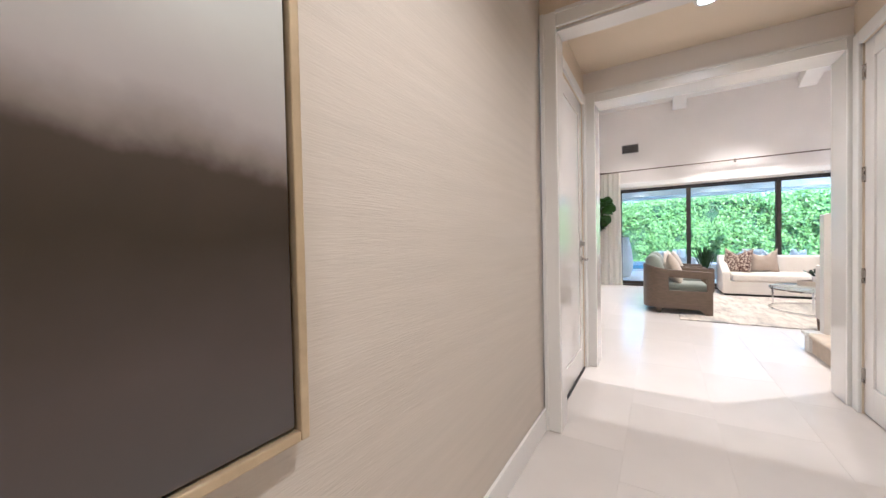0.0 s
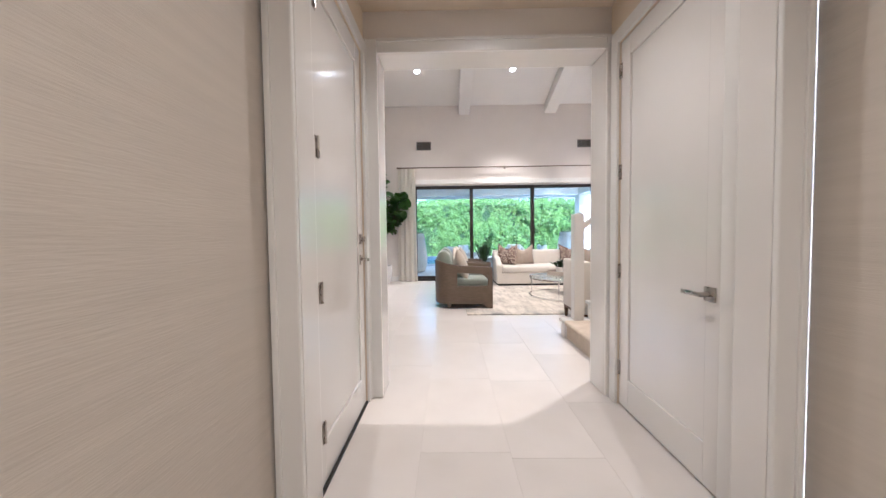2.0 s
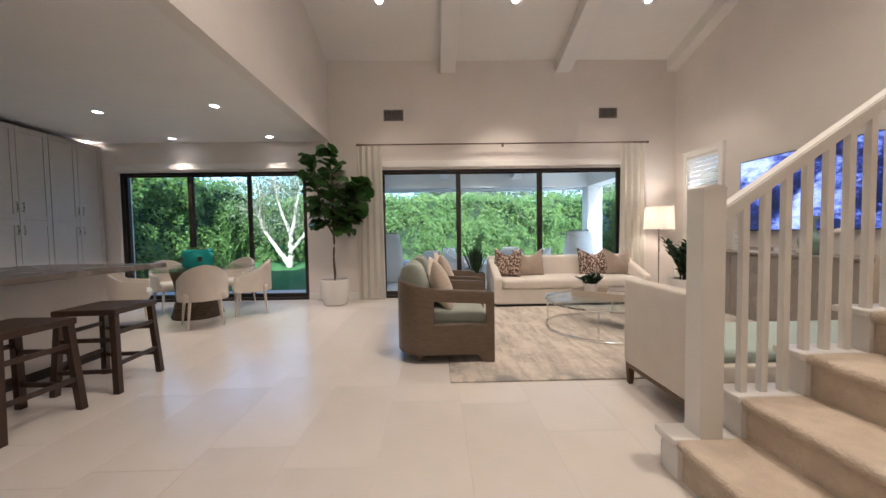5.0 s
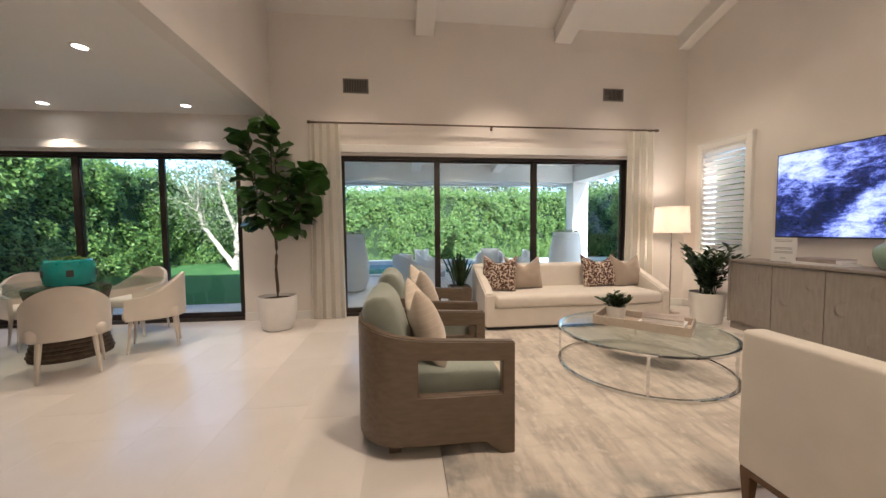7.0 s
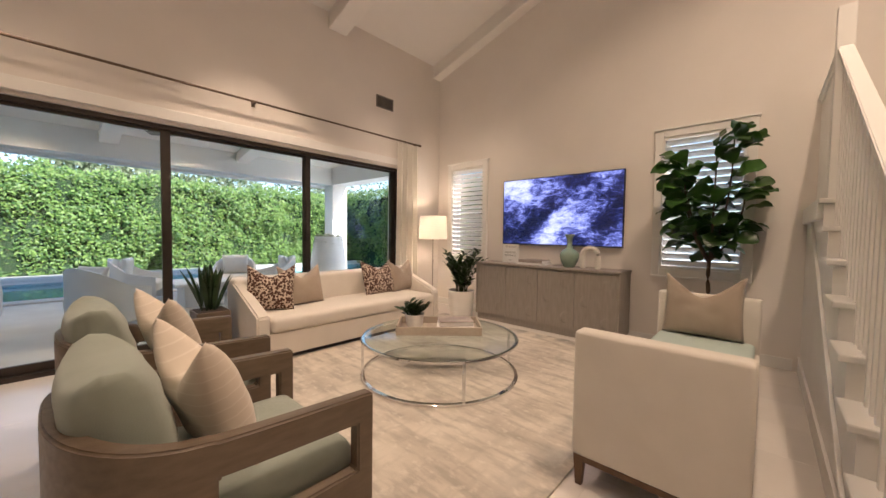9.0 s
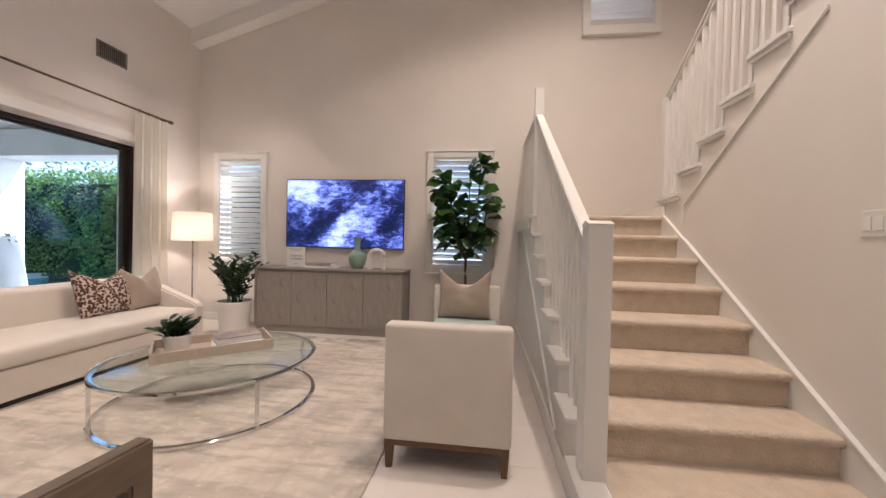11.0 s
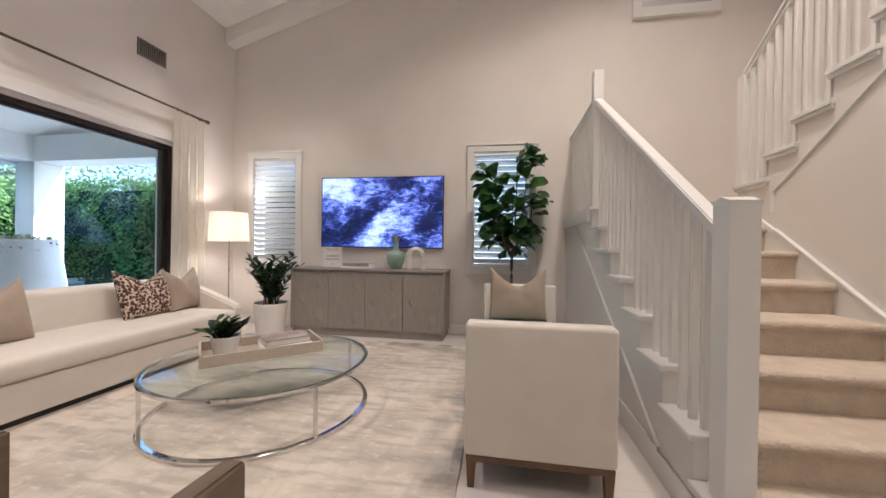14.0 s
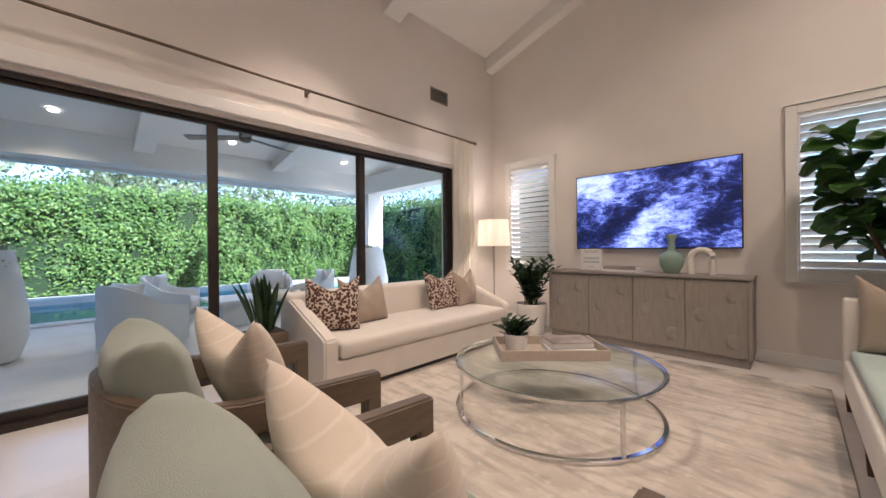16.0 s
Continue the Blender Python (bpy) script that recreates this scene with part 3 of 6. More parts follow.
def side_casing(name, x, s, y0, y1, label):
    """Casing of a door in a wall across x; s is the side of the room."""
    c = tagged(new(name), label, "door casing", kind="structure")
    a, b = sorted((x, x + s * 0.02))
    for nm, d in (("casing_leg", (a, b, y0 - 0.085, y0, 0, DH + 0.085)), ("casing_leg", (a, b, y1, y1 + 0.085, 0, DH + 0.085)), ("casing_head", (a, b, y0, y1, DH, DH + 0.085))):
        part(nm, boxes(d, bevel=0.005), TRIM_WHITE, c)


side_casing("trim_door_left", VL, 1, LD0, LD1, "white casing round a vestibule door")
side_casing("trim_door_right", VR, -1, RD0, RD1, "white casing round a vestibule door")


def panel_door(name, x, s, y0, y1, hinge_y, lock_y, lock_z, deadbolt, label):
    """A tall white door with one recessed panel; s points into the room."""
    d = tagged(new(name), label, "door", kind="structure")
    f = x - s * 0.008
    back = f - s * 0.045

    def slab(y_a, y_b, z_a, z_b, front):
        a, b = sorted((back, front))
        return boxes((a, b, y_a, y_b, z_a, z_b), bevel=0.003)
    y0, y1 = y0 + 0.004, y1 - 0.004
    st = 0.115
    part("stile", slab(y0, y0 + st, 0.012, DH - 0.004, f), GLOSS_WHITE, d)
    part("stile", slab(y1 - st, y1, 0.012, DH - 0.004, f), GLOSS_WHITE, d)
    part("rail", slab(y0 + st, y1 - st, 0.012, 0.21, f), GLOSS_WHITE, d)
    part("rail", slab(y0 + st, y1 - st, DH - 0.13, DH - 0.004, f), GLOSS_WHITE, d)
    part("panel", slab(y0 + st, y1 - st, 0.21, DH - 0.13, f - s * 0.011), GLOSS_WHITE, d)
    for hz in (0.21, 0.87, 1.535, 2.20):
        hb = tube([(f + s * 0.006, hinge_y, hz), (f + s * 0.006, hinge_y, hz + 0.10)], 0.008)
        box(hb, *sorted((f - s * 0.002, f + s * 0.004)), hinge_y - 0.020, hinge_y + 0.020, hz, hz + 0.10)
        part("hinge", hb, NICKEL, d, "satin nickel hinge", True)
    away = 1 if hinge_y > lock_y else -1
    hd = part("door_handle", boxes((*sorted((f, f + s * 0.010)), lock_y - 0.033, lock_y + 0.033, lock_z - 0.033, lock_z + 0.033), bevel=0.003), NICKEL, d, "square satin nickel lever handle")
    lv = tube([(f, lock_y, lock_z), (f + s * 0.055, lock_y, lock_z)], 0.011)
    box(lv, *sorted((f + s * 0.046, f + s * 0.060)), min(lock_y - away * 0.012, lock_y + away * 0.115), max(lock_y - away * 0.012, lock_y + away * 0.115), lock_z - 0.010, lock_z + 0.010, 0.003)
    part("lever", lv, NICKEL, hd, "", True)
    if deadbolt:
        db = boxes((*sorted((f, f + s * 0.010)), lock_y - 0.033, lock_y + 0.033, lock_z + 0.105, lock_z + 0.171), bevel=0.003)
        box(db, *sorted((f + s * 0.008, f + s * 0.032)), lock_y - 0.006, lock_y + 0.006, lock_z + 0.12, lock_z + 0.156, 0.002)
        part("deadbolt", db, NICKEL, d, "square nickel deadbolt")
    return d


panel_door("door_1", VL, 1, LD0, LD1, LD0 + 0.10, LD1 - 0.075, 1.02, True, "tall white closed door with deadbolt and lever")
panel_door("door_2", VR, -1, RD0, RD1, RD1 - 0.004, RD0 + 0.085, 0.90, False, "tall white closed door with nickel lever")
solid("door_sill", boxes((VL - 0.05, VL + 0.006, LD0, LD1, 0, 0.012)), DARK, "dark metal threshold under a door", "threshold")
# baseboards
BASE = [("baseboard_1", (HL, HL + 0.016, -2.5, 2.275, 0, 0.14)), ("baseboard_2", (HR - 0.016, HR, -2.5, 2.275, 0, 0.14)),
        ("baseboard_3", (DN1 + 0.0, SL0 - 0.05, YB - 0.016, YB, 0, 0.12)), ("baseboard_4", (SL1 + 0.06, XT - 0.016, YB - 0.016, YB, 0, 0.12)),
        ("baseboard_5", (XT - 0.016, XT, 5.20, YB, 0, 0.12)), ("baseboard_6", (XK, OL - 0.1, YW, YW + 0.016, 0, 0.12)),
        ("baseboard_7", (OR_ + 0.1, 1.49, YW, YW + 0.016, 0, 0.12))]
for nm, dims in BASE:
    b = boxes(dims, bevel=0.004)
    solid(nm, b, TRIM_WHITE, "white painted baseboard along the wall", "baseboard")

pic = thing("framed_painting", "large misty landscape painting in a slim gilt frame", "painting", m=pose(HL + 0.002, -0.17, 1.55))
part("canvas", boxes((0.004, 0.024, -0.663, 0.663, -0.703, 0.703)), PAINTING, pic, "dark moody grey landscape canvas")
for dims in ((0.0, 0.036, 0.670, 0.69, -0.73, 0.73), (0.0, 0.036, -0.69, -0.670, -0.73, 0.73), (0.0, 0.036, -0.670, 0.670, 0.710, 0.73), (0.0, 0.036, -0.670, 0.670, -0.73, -0.710)):
    part("frame_side", boxes(dims, bevel=0.003), GOLD, pic)


def recessed_light(x, y, z, slope=0.0):
    t = thing("recessed_light", "round white recessed ceiling light, lit", "ceiling light", "recessed lights", pose(x, y, z, slope))
    part("trim_ring", lathe([(0.052, -0.002), (0.056, -0.010), (0.075, -0.008), (0.079, 0.0), (0.052, 0.0), (0.052, -0.002)], 28), CERAMIC, t, "", True)
    part("lens", lathe([(0.0001, -0.004), (0.052, -0.004), (0.052, 0.0)], 24), LAMP_GLOW, t, "glowing warm lens")


SLOPE = -math.degrees(math.atan(0.295))
# Also gives fittings to the three added, unseen lamps.
for lx, ly in LIVING_LIGHTS:
    recessed_light(lx, ly, roof_z(ly) - 0.006, SLOPE)
for lx, ly in HALL_LIGHTS:
    recessed_light(lx, ly, ZH)
for lx, ly in DINING_LIGHTS:
    recessed_light(lx, ly, ZF)
sm = thing("smoke_detector", "small round white smoke detector on the ceiling", "smoke detector", m=pose(0.87, 2.96, ZH))
part("body", lathe([(0.0001, -0.034), (0.045, -0.034), (0.058, -0.022), (0.062, 0.0)], 28), CERAMIC, sm, "", True)
ch = thing("door_chime", "small white wall box high beside the door", "door chime", m=pose(VL, 2.51, 2.52))
part("cover", boxes((0.0, 0.045, -0.045, 0.045, -0.09, 0.09), bevel=0.008), CERAMIC, ch)

# ---- sliding doors ----


def slider(name, x0, x1, mullions, label):
    s = tagged(new(name), label, "sliding door", kind="structure")
    y0, y1 = YB + 0.07, YB + 0.17
    part("frame_head", boxes((x0, x1, y0 - 0.03, y1 + 0.03, SH - 0.045, SH), bevel=0.003), BRONZE, s)
    part("frame_sill", boxes((x0, x1, y0 - 0.05, y1 + 0.05, 0.0, 0.045), bevel=0.003), BRONZE, s)
    for xx in (x0, x1 - 0.05):
        part("frame_jamb", boxes((xx, xx + 0.05, y0 - 0.03, y1 + 0.03, 0.045, SH - 0.045), bevel=0.003), BRONZE, s)
    edges = [x0 + 0.05, *mullions, x1 - 0.05]
    for i, (a, b) in enumerate(zip(edges, edges[1:])):
        yy = y0 + 0.012 + 0.03 * (i % 2)
        pn = part("door_panel", boxes((a - 0.03 * (i > 0), a + 0.045, yy, yy + 0.04, 0.045, SH - 0.045), (b - 0.045, b + 0.03 * (i < len(edges) - 2), yy, yy + 0.04, 0.045, SH - 0.045),
                                      (a + 0.045, b - 0.045, yy, yy + 0.04, 0.045, 0.12), (a + 0.045, b - 0.045, yy, yy + 0.04, SH - 0.075, SH - 0.045), bevel=0.003), BRONZE, s)
        g = part("pane", boxes((a + 0.045, b - 0.045, yy + 0.017, yy + 0.023, 0.12, SH - 0.075)), GLASS, pn, "clear glass pane")
        g.visible_shadow = False
    return s


slider("window_1", SL0, SL1, (0.80, 2.37), "wide dark bronze sliding glass doors to the patio")
slider("window_2", DN0, DN1, (-4.27, -3.17), "dark bronze sliding glass doors to the lawn")
solid("trim_shade_pocket", boxes((SL0 - 0.02, SL1 + 0.02, YB - 0.045, YB, SH + 0.035, SH + 0.15), bevel=0.006), TRIM_WHITE, "white boxed shade pocket above the sliding doors", "trim")
solid("trim_shade_pocket_dining", boxes((DN0 - 0.02, DN1 + 0.02, YB - 0.045, YB, SH + 0.035, SH + 0.15), bevel=0.006), TRIM_WHITE, "white boxed shade pocket above the sliding doors", "trim")


def shutter_window(name, y0, y1, z0, z1, label):
    """A cased window with a plantation shutter standing proud of the wall."""
    s = tagged(new(name), label, "window", kind="structure")
    w, xf = 0.085, XT - 0.05
    for d in ((y0 - w, y0, z0 - w, z1 + w), (y1, y1 + w, z0 - w, z1 + w)):
        part("casing", boxes((xf, XT, *d), bevel=0.005), TRIM_WHITE, s)
    part("casing", boxes((xf, XT, y0, y1, z1, z1 + w), bevel=0.004), TRIM_WHITE, s)
    part("window_sill", boxes((xf - 0.012, XT, y0 - w, y1 + w, z0 - w - 0.02, z0 - w), (xf, XT, y0, y1, z0 - w, z0), bevel=0.004), TRIM_WHITE, s)
    part("cap", boxes((xf - 0.014, XT, y0 - w - 0.014, y1 + w + 0.014, z1 + w, z1 + w + 0.022), bevel=0.003), TRIM_WHITE, s)
    xs = XT - 0.02
    part("shutter_frame", boxes((xs - 0.018, xs + 0.018, y0 + 0.002, y0 + 0.020, z0 + 0.002, z1 - 0.002), (xs - 0.018, xs + 0.018, y1 - 0.020, y1 - 0.002, z0 + 0.002, z1 - 0.002),
                                (xs - 0.018, xs + 0.018, y0 + 0.020, y1 - 0.020, z0 + 0.002, z0 + 0.03), (xs - 0.018, xs + 0.018, y0 + 0.020, y1 - 0.020, z1 - 0.03, z1 - 0.002), bevel=0.003), TRIM_WHITE, s)
    lm = mesh_of("louvre", boxes((-0.043, 0.043, -(y1 - y0) / 2 + 0.022, (y1 - y0) / 2 - 0.022, -0.005, 0.005), bevel=0.0035), TRIM_WHITE)
    count = int((z1 - z0 - 0.06) / 0.076)
    for i in range(count):
        o = new("louvre", lm)
        o.parent = s
        o.matrix_local = pose(xs, (y0 + y1) / 2, z0 + 0.03 + (i + 0.5) * (z1 - z0 - 0.06) / count, 0, 46 if i < count * 0.45 else 36, 0)
    part("window_frame", boxes((XT + 0.12, XT + 0.17, y0, y0 + 0.045, z0, z1), (XT + 0.12, XT + 0.17, y1 - 0.045, y1, z0, z1), (XT + 0.12, XT + 0.17, y0 + 0.045, y1 - 0.045, z0, z0 + 0.045),
                               (XT + 0.12, XT + 0.17, y0 + 0.045, y1 - 0.045, z1 - 0.045, z1)), TRIM_WHITE, s)
    g = part("pane", boxes((XT + 0.140, XT + 0.146, y0 + 0.045, y1 - 0.045, z0 + 0.045, z1 - 0.045)), GLASS, s)
    g.visible_shadow = False


shutter_window("window_3", *W1, WZ0, WZ1, "tall window with white louvred plantation shutters")
shutter_window("window_4", *W2, WZ0, WZ1, "tall window with white louvred plantation shutters")
shutter_window("window_5", *UW, 4.24, 5.40, "high stairwell window with white plantation shutters")

# ---- vents, curtain rod, curtains ----


def wall_vent(x0, x1, z0, z1):
    t = thing("wall_vent", "grey metal air vent grille high on the wall", "air vent", "wall vents", pose((x0 + x1) / 2, YB, (z0 + z1) / 2))
    w, h = (x1 - x0) / 2, (z1 - z0) / 2
    # Dark sheet stands in for the shade behind the slats.
    part("backing", boxes((-w + 0.01, w - 0.01, -0.004, -0.001, -h + 0.01, h - 0.01)), DARK, t)
    part("frame", boxes((-w, w, -0.014, 0, h - 0.018, h), (-w, w, -0.014, 0, -h, -h + 0.018), (-w, -w + 0.018, -0.014, 0, -h + 0.018, h - 0.018), (w - 0.018, w, -0.014, 0, -h + 0.018, h - 0.018), bevel=0.002), VENT_GREY, t)
    n = 14
    sm_ = mesh_of("slat", boxes((-0.0035, 0.0035, -0.012, -0.004, -h + 0.018, h - 0.018)), VENT_GREY)
    for i in range(n):
        o = new("slat", sm_)
        o.parent = t
        o.location = (-w + 0.018 + (i + 0.5) * (2 * w - 0.036) / n, 0, 0)


wall_vent(-0.585, -0.215, 3.33, 3.54)
wall_vent(3.47, 3.815, 3.345, 3.54)

rod = thing("curtain_rod", "long slim brown metal curtain rod on brackets", "curtain rod", m=pose(0, YB - 0.10, 2.872))
ROD = surface("aged_bronze_rod", (0.16, 0.12, 0.085), (0.12, 0.09, 0.065), 0.35, 12, 90, 0.02, metal=0.8)
part("pole", tube([(-1.05, 0, 0), (4.33, 0, 0)], 0.013, seg=12), ROD, rod, "", True)
for xx in (-1.06, 4.34):
    part("finial", tube([(xx - 0.022, 0, 0), (xx + 0.022, 0, 0)], 0.022, seg=14), ROD, rod, "", True)
for xx in (-1.0, 1.64, 4.28):
    part("bracket", boxes((xx - 0.012, xx + 0.012, -0.018, 0.099, -0.010, 0.010), (xx - 0.02, xx + 0.02, 0.092, 0.099, -0.04, 0.04), bevel=0.002), ROD, rod)


def curtain(x0, x1, folds, label):
    t = thing("curtain", label, "curtain", "curtains", pose((x0 + x1) / 2, YB - 0.10, 0))
    bm = bmesh.new()
    n, rows = folds * 10, 14
    w = (x1 - x0) / 2
    grid = []
    for r in range(rows + 1):
        z = 0.012 + (2.85 - 0.012) * r / rows
        top = r / rows
        row = []
        for i in range(n + 1):
            u = i / n
            ph = u * folds * 2 * math.pi + 0.5 * math.sin(3 * u + 1.2 * (1 - top))
            amp = 0.016 + 0.012 * (1 - top) * math.sin(7 * u + 2) ** 2
            spread = 1.0 + 0.16 * (1 - top) ** 1.3
            row.append(bm.verts.new(((2 * u - 1) * w * spread + 0.010 * math.sin(ph * 2), amp * math.sin(ph), z)))
        grid.append(row)
    for a, b in zip(grid, grid[1:]):
        for i in range(n):
            bm.faces.new((a[i], a[i + 1], b[i + 1], b[i]))
    bmesh.ops.solidify(bm, geom=bm.faces[:], thickness=0.004)
    part("drape", bm, CURTAIN, t, "", True)
    for i in range(folds):
        xx = -w + (i + 0.5) * 2 * w / folds
        ring = [(xx, 0.019 * math.cos(a * math.pi / 8), 0.019 * math.sin(a * math.pi / 8) + 2.872) for a in range(16)]
        part("ring", tube(ring, 0.003, seg=5, closed=True), ROD, t)


curtain(-1.06, -0.62, 4, "cream floor-length linen curtain drawn to the side")
curtain(3.84, 4.30, 4, "cream floor-length linen curtain drawn to the side")

# ---- stairs ----
RISE, RUN, NX = 0.2, 0.305, 1.49     # rise, going, first nosing
SY0, SY1 = 3.885, 5.03               # carpet width
SO = 5.15                            # outer face of the stringer
stairs = tagged(new("stairs"), "carpeted staircase with white stringers rising to a landing", "stairs", kind="structure")
for k in range(1, 9):
    x = NX + RUN * (k - 1)
    x1 = x + RUN + 0.03 if k < 8 else XT
    z0 = RISE * (k - 1)
    pts = [(x + 0.028, z0), (x + 0.028, RISE * k - 0.055)]
    for a in range(7):
        th = radians(-90 - 180 * a / 6)
        pts.append((x + 0.022 + 0.024 * math.cos(th), RISE * k - 0.026 + 0.026 * math.sin(th)))
    pts += [(x1, RISE * k), (x1, z0)]
    part("step", prism(pts, SY0, SY1), CARPET, stairs, "", True)
    # white tread end outside the balusters
    xe = x1 - 0.03 if k < 8 else XT
    b = boxes((x - 0.018, xe if k < 8 else XT, SY1 + 0.001, SO + 0.03, RISE * k - 0.032, RISE * k + 0.004), bevel=0.008)
    part("tread_end", b, TRIM_WHITE, stairs, "white painted tread end")
# stepped outer stringer wall
pts = [(NX + 0.004, 0.0)]
for k in range(1, 9):
    x = NX + RUN * (k - 1) + 0.004
    pts += [(x, RISE * (k - 1)), (x, RISE * k - 0.034)]
pts = pts[1:] + [(XT, 8 * RISE - 0.034), (XT, 0.0)]
part("stringer", prism(pts, SY1 + 0.003, SO), TRIM_WHITE, stairs, "white stepped stringer wall")
part("stringer_base", boxes((NX + 0.004, XT, SO, SO + 0.014, 0, 0.13), bevel=0.004), TRIM_WHITE, stairs)


def sloped(xa, za, xb, zb, y0, y1, h, bevel=0.003):
    b = prism([(xa, za), (xb, zb), (xb, zb + h), (xa, za + h)], y0, y1)
    bmesh.ops.bevel(b, geom=b.edges[:], offset=bevel, segments=1, affect="EDGES")
    return b


part("stringer_moulding", sloped(2.12, 0.14, 4.42, 1.50, SO, SO + 0.018, 0.024), TRIM_WHITE, stairs)
part("stringer_moulding", boxes((2.12, XT, SO, SO + 0.017, 0.132, 0.154), bevel=0.003), TRIM_WHITE, stairs)
part("landing_fascia", boxes((3.66, XT, SO + 0.001, SO + 0.034, 8 * RISE - 0.14, 8 * RISE + 0.004), bevel=0.006), TRIM_WHITE, stairs)
# skirting on the wall side
sk = [(NX, 0), (NX, 0.21), (NX + 7 * RUN, 0.21 + 7 * RISE), (3.63, 8 * RISE + 0.10), (XT, 8 * RISE + 0.10), (XT, 0)]
part("wall_skirt", prism(sk, YW + 0.001, SY0 + 0.002), TRIM_WHITE, stairs)
part("skirt_cap", sloped(NX, 0.205, 3.25, 0.205 + (3.25 - NX) * RISE / RUN, YW + 0.001, YW + 0.034, 0.022), TRIM_WHITE, stairs)
# upper flight: closed wall with its own stepped edge
UX, URUN = 3.36, 0.28
up = [(XT, 1.5), (3.74, 1.5), (3.74, 1.765)]
for k in range(5):
    up += [(UX - URUN * k, 1.765 + RISE * k), (UX - URUN * k, 1.765 + RISE * (k + 1))]
up += [(1.9, up[-1][1]), (1.9, 1.5)]
part("upper_stringer", prism([p for p in up if p[0] <= 3.74 or p[1] > 9], YW - 0.10, YW), PAINT_WALL, stairs, "cream wall under the upper flight")
part("upper_moulding", sloped(3.296, 1.665, 2.0, 2.555, YW, YW + 0.016, 0.022), TRIM_WHITE, stairs)
part("upper_moulding", boxes((3.286, 3.306, YW, YW + 0.016, 1.50, 1.69), bevel=0.002), TRIM_WHITE, stairs)
for k in range(6):
    xa, xb = UX - URUN * (k - 1) + 0.03, UX - URUN * k - 0.02
    if k == 0:
        xa = 3.76
    z = 1.765 + RISE * k
    part("upper_tread_end", boxes((xb, xa, YW - 0.12, YW + 0.035, z, z + 0.034), (xb + 0.008, xa - 0.008, YW, YW + 0.022, z - 0.028, z), bevel=0.006), TRIM_WHITE, stairs)
    if k:
        part("upper_step", boxes((1.9, xa - 0.03, 2.62, YW - 0.10, z - RISE + 0.03, z + 0.03)), CARPET, stairs)
part("landing", boxes((3.66, XT, 2.62, SY0, 1.3, 8 * RISE)), CARPET, stairs)

rail = tagged(new("stair_railing"), "white painted stair railing with square balusters", "railing", kind="")
RY = 5.085
newel = part("newel_post", boxes((1.60, 1.71, RY - 0.055, RY + 0.055, RISE, 1.385), bevel=0.004), TRIM_WHITE, rail, "square white newel post")
cap = boxes((1.598, 1.712, RY - 0.057, RY + 0.057, 1.383, 1.39))
top = prism([(1.598, 1.39), (1.712, 1.39), (1.655, 1.408)], RY - 0.057, RY + 0.057, cap)
part("newel_cap", top, TRIM_WHITE, newel)


def nose_z(x):
    return RISE + (x - NX) * RISE / RUN


def rail_piece(xa, za, xb, zb, y, name):
    b = prism([(xa, za), (xb, zb), (xb, zb + 0.05), (xa, za + 0.05)], y - 0.022, y + 0.022)
    prism([(xa, za + 0.042), (xb, zb + 0.042), (xb, zb + 0.078), (xa, za + 0.078)], y - 0.036, y + 0.036, b)
    bmesh.ops.bevel(b, geom=b.edges[:], offset=0.006, segments=2, affect="EDGES")
    return part(name, b, TRIM_WHITE, rail)


R0, R1 = 1.215, 2.575
rail_piece(1.71, R0, 3.70, R1, RY, "handrail")
part("landing_post", boxes((3.70, 3.79, RY - 0.045, RY + 0.045, 8 * RISE, 2.93), bevel=0.004), TRIM_WHITE, rail)
rail_piece(3.79, 2.60, XT, 2.60, RY, "landing_rail")
bal_cache = {}


def baluster(x, y, z0, z1):
    h = round(z1 - z0, 2)
    if h not in bal_cache:
        bal_cache[h] = mesh_of("baluster", boxes((-0.0165, 0.0165, -0.0165, 0.0165, 0, h), bevel=0.002, seg=1), TRIM_WHITE)
    o = new("baluster", bal_cache[h])
    o.parent, o.location = rail, (x, y, z0)


for k in range(1, 8):
    for i in range(3):
        x = NX + RUN * (k - 1) + 0.045 + i * 0.1017
        if x < 1.76 or x > 3.68:
            continue
        baluster(x, RY, RISE * k, R0 + (x - 1.71) * (R1 - R0) / 1.99 + 0.02)
for i in range(11):
    baluster(3.87 + i * 0.1, RY, 8 * RISE, 2.62)
UY = YW - 0.03
part("upper_newel", boxes((3.665, 3.745, UY - 0.04, UY + 0.04, 1.80, 2.78), bevel=0.004), TRIM_WHITE, rail)
rail_piece(3.68, 2.74, 1.75, 2.74 + 1.93 * RISE / URUN, UY, "upper_handrail")
for k in range(6):
    for i in range(3):
        x = UX - URUN * (k - 1) - 0.04 - i * 0.0933
        if x < 3.64:
            baluster(x, UY, 1.80 + RISE * k, 2.76 + (3.68 - x) * RISE / URUN)
sw = thing("light_switch", "white rocker light switch plate on the wall", "light switch", m=pose(1.74, YW, 1.42))
part("plate", boxes((-0.058, 0.058, 0, 0.007, -0.06, 0.06), bevel=0.003), CERAMIC, sw)
for xx in (-0.025, 0.025):
    part("rocker", boxes((xx - 0.016, xx + 0.016, 0.006, 0.011, -0.033, 0.033), bevel=0.002), PAPER, sw)

# ---- soft furnishing shapes ----


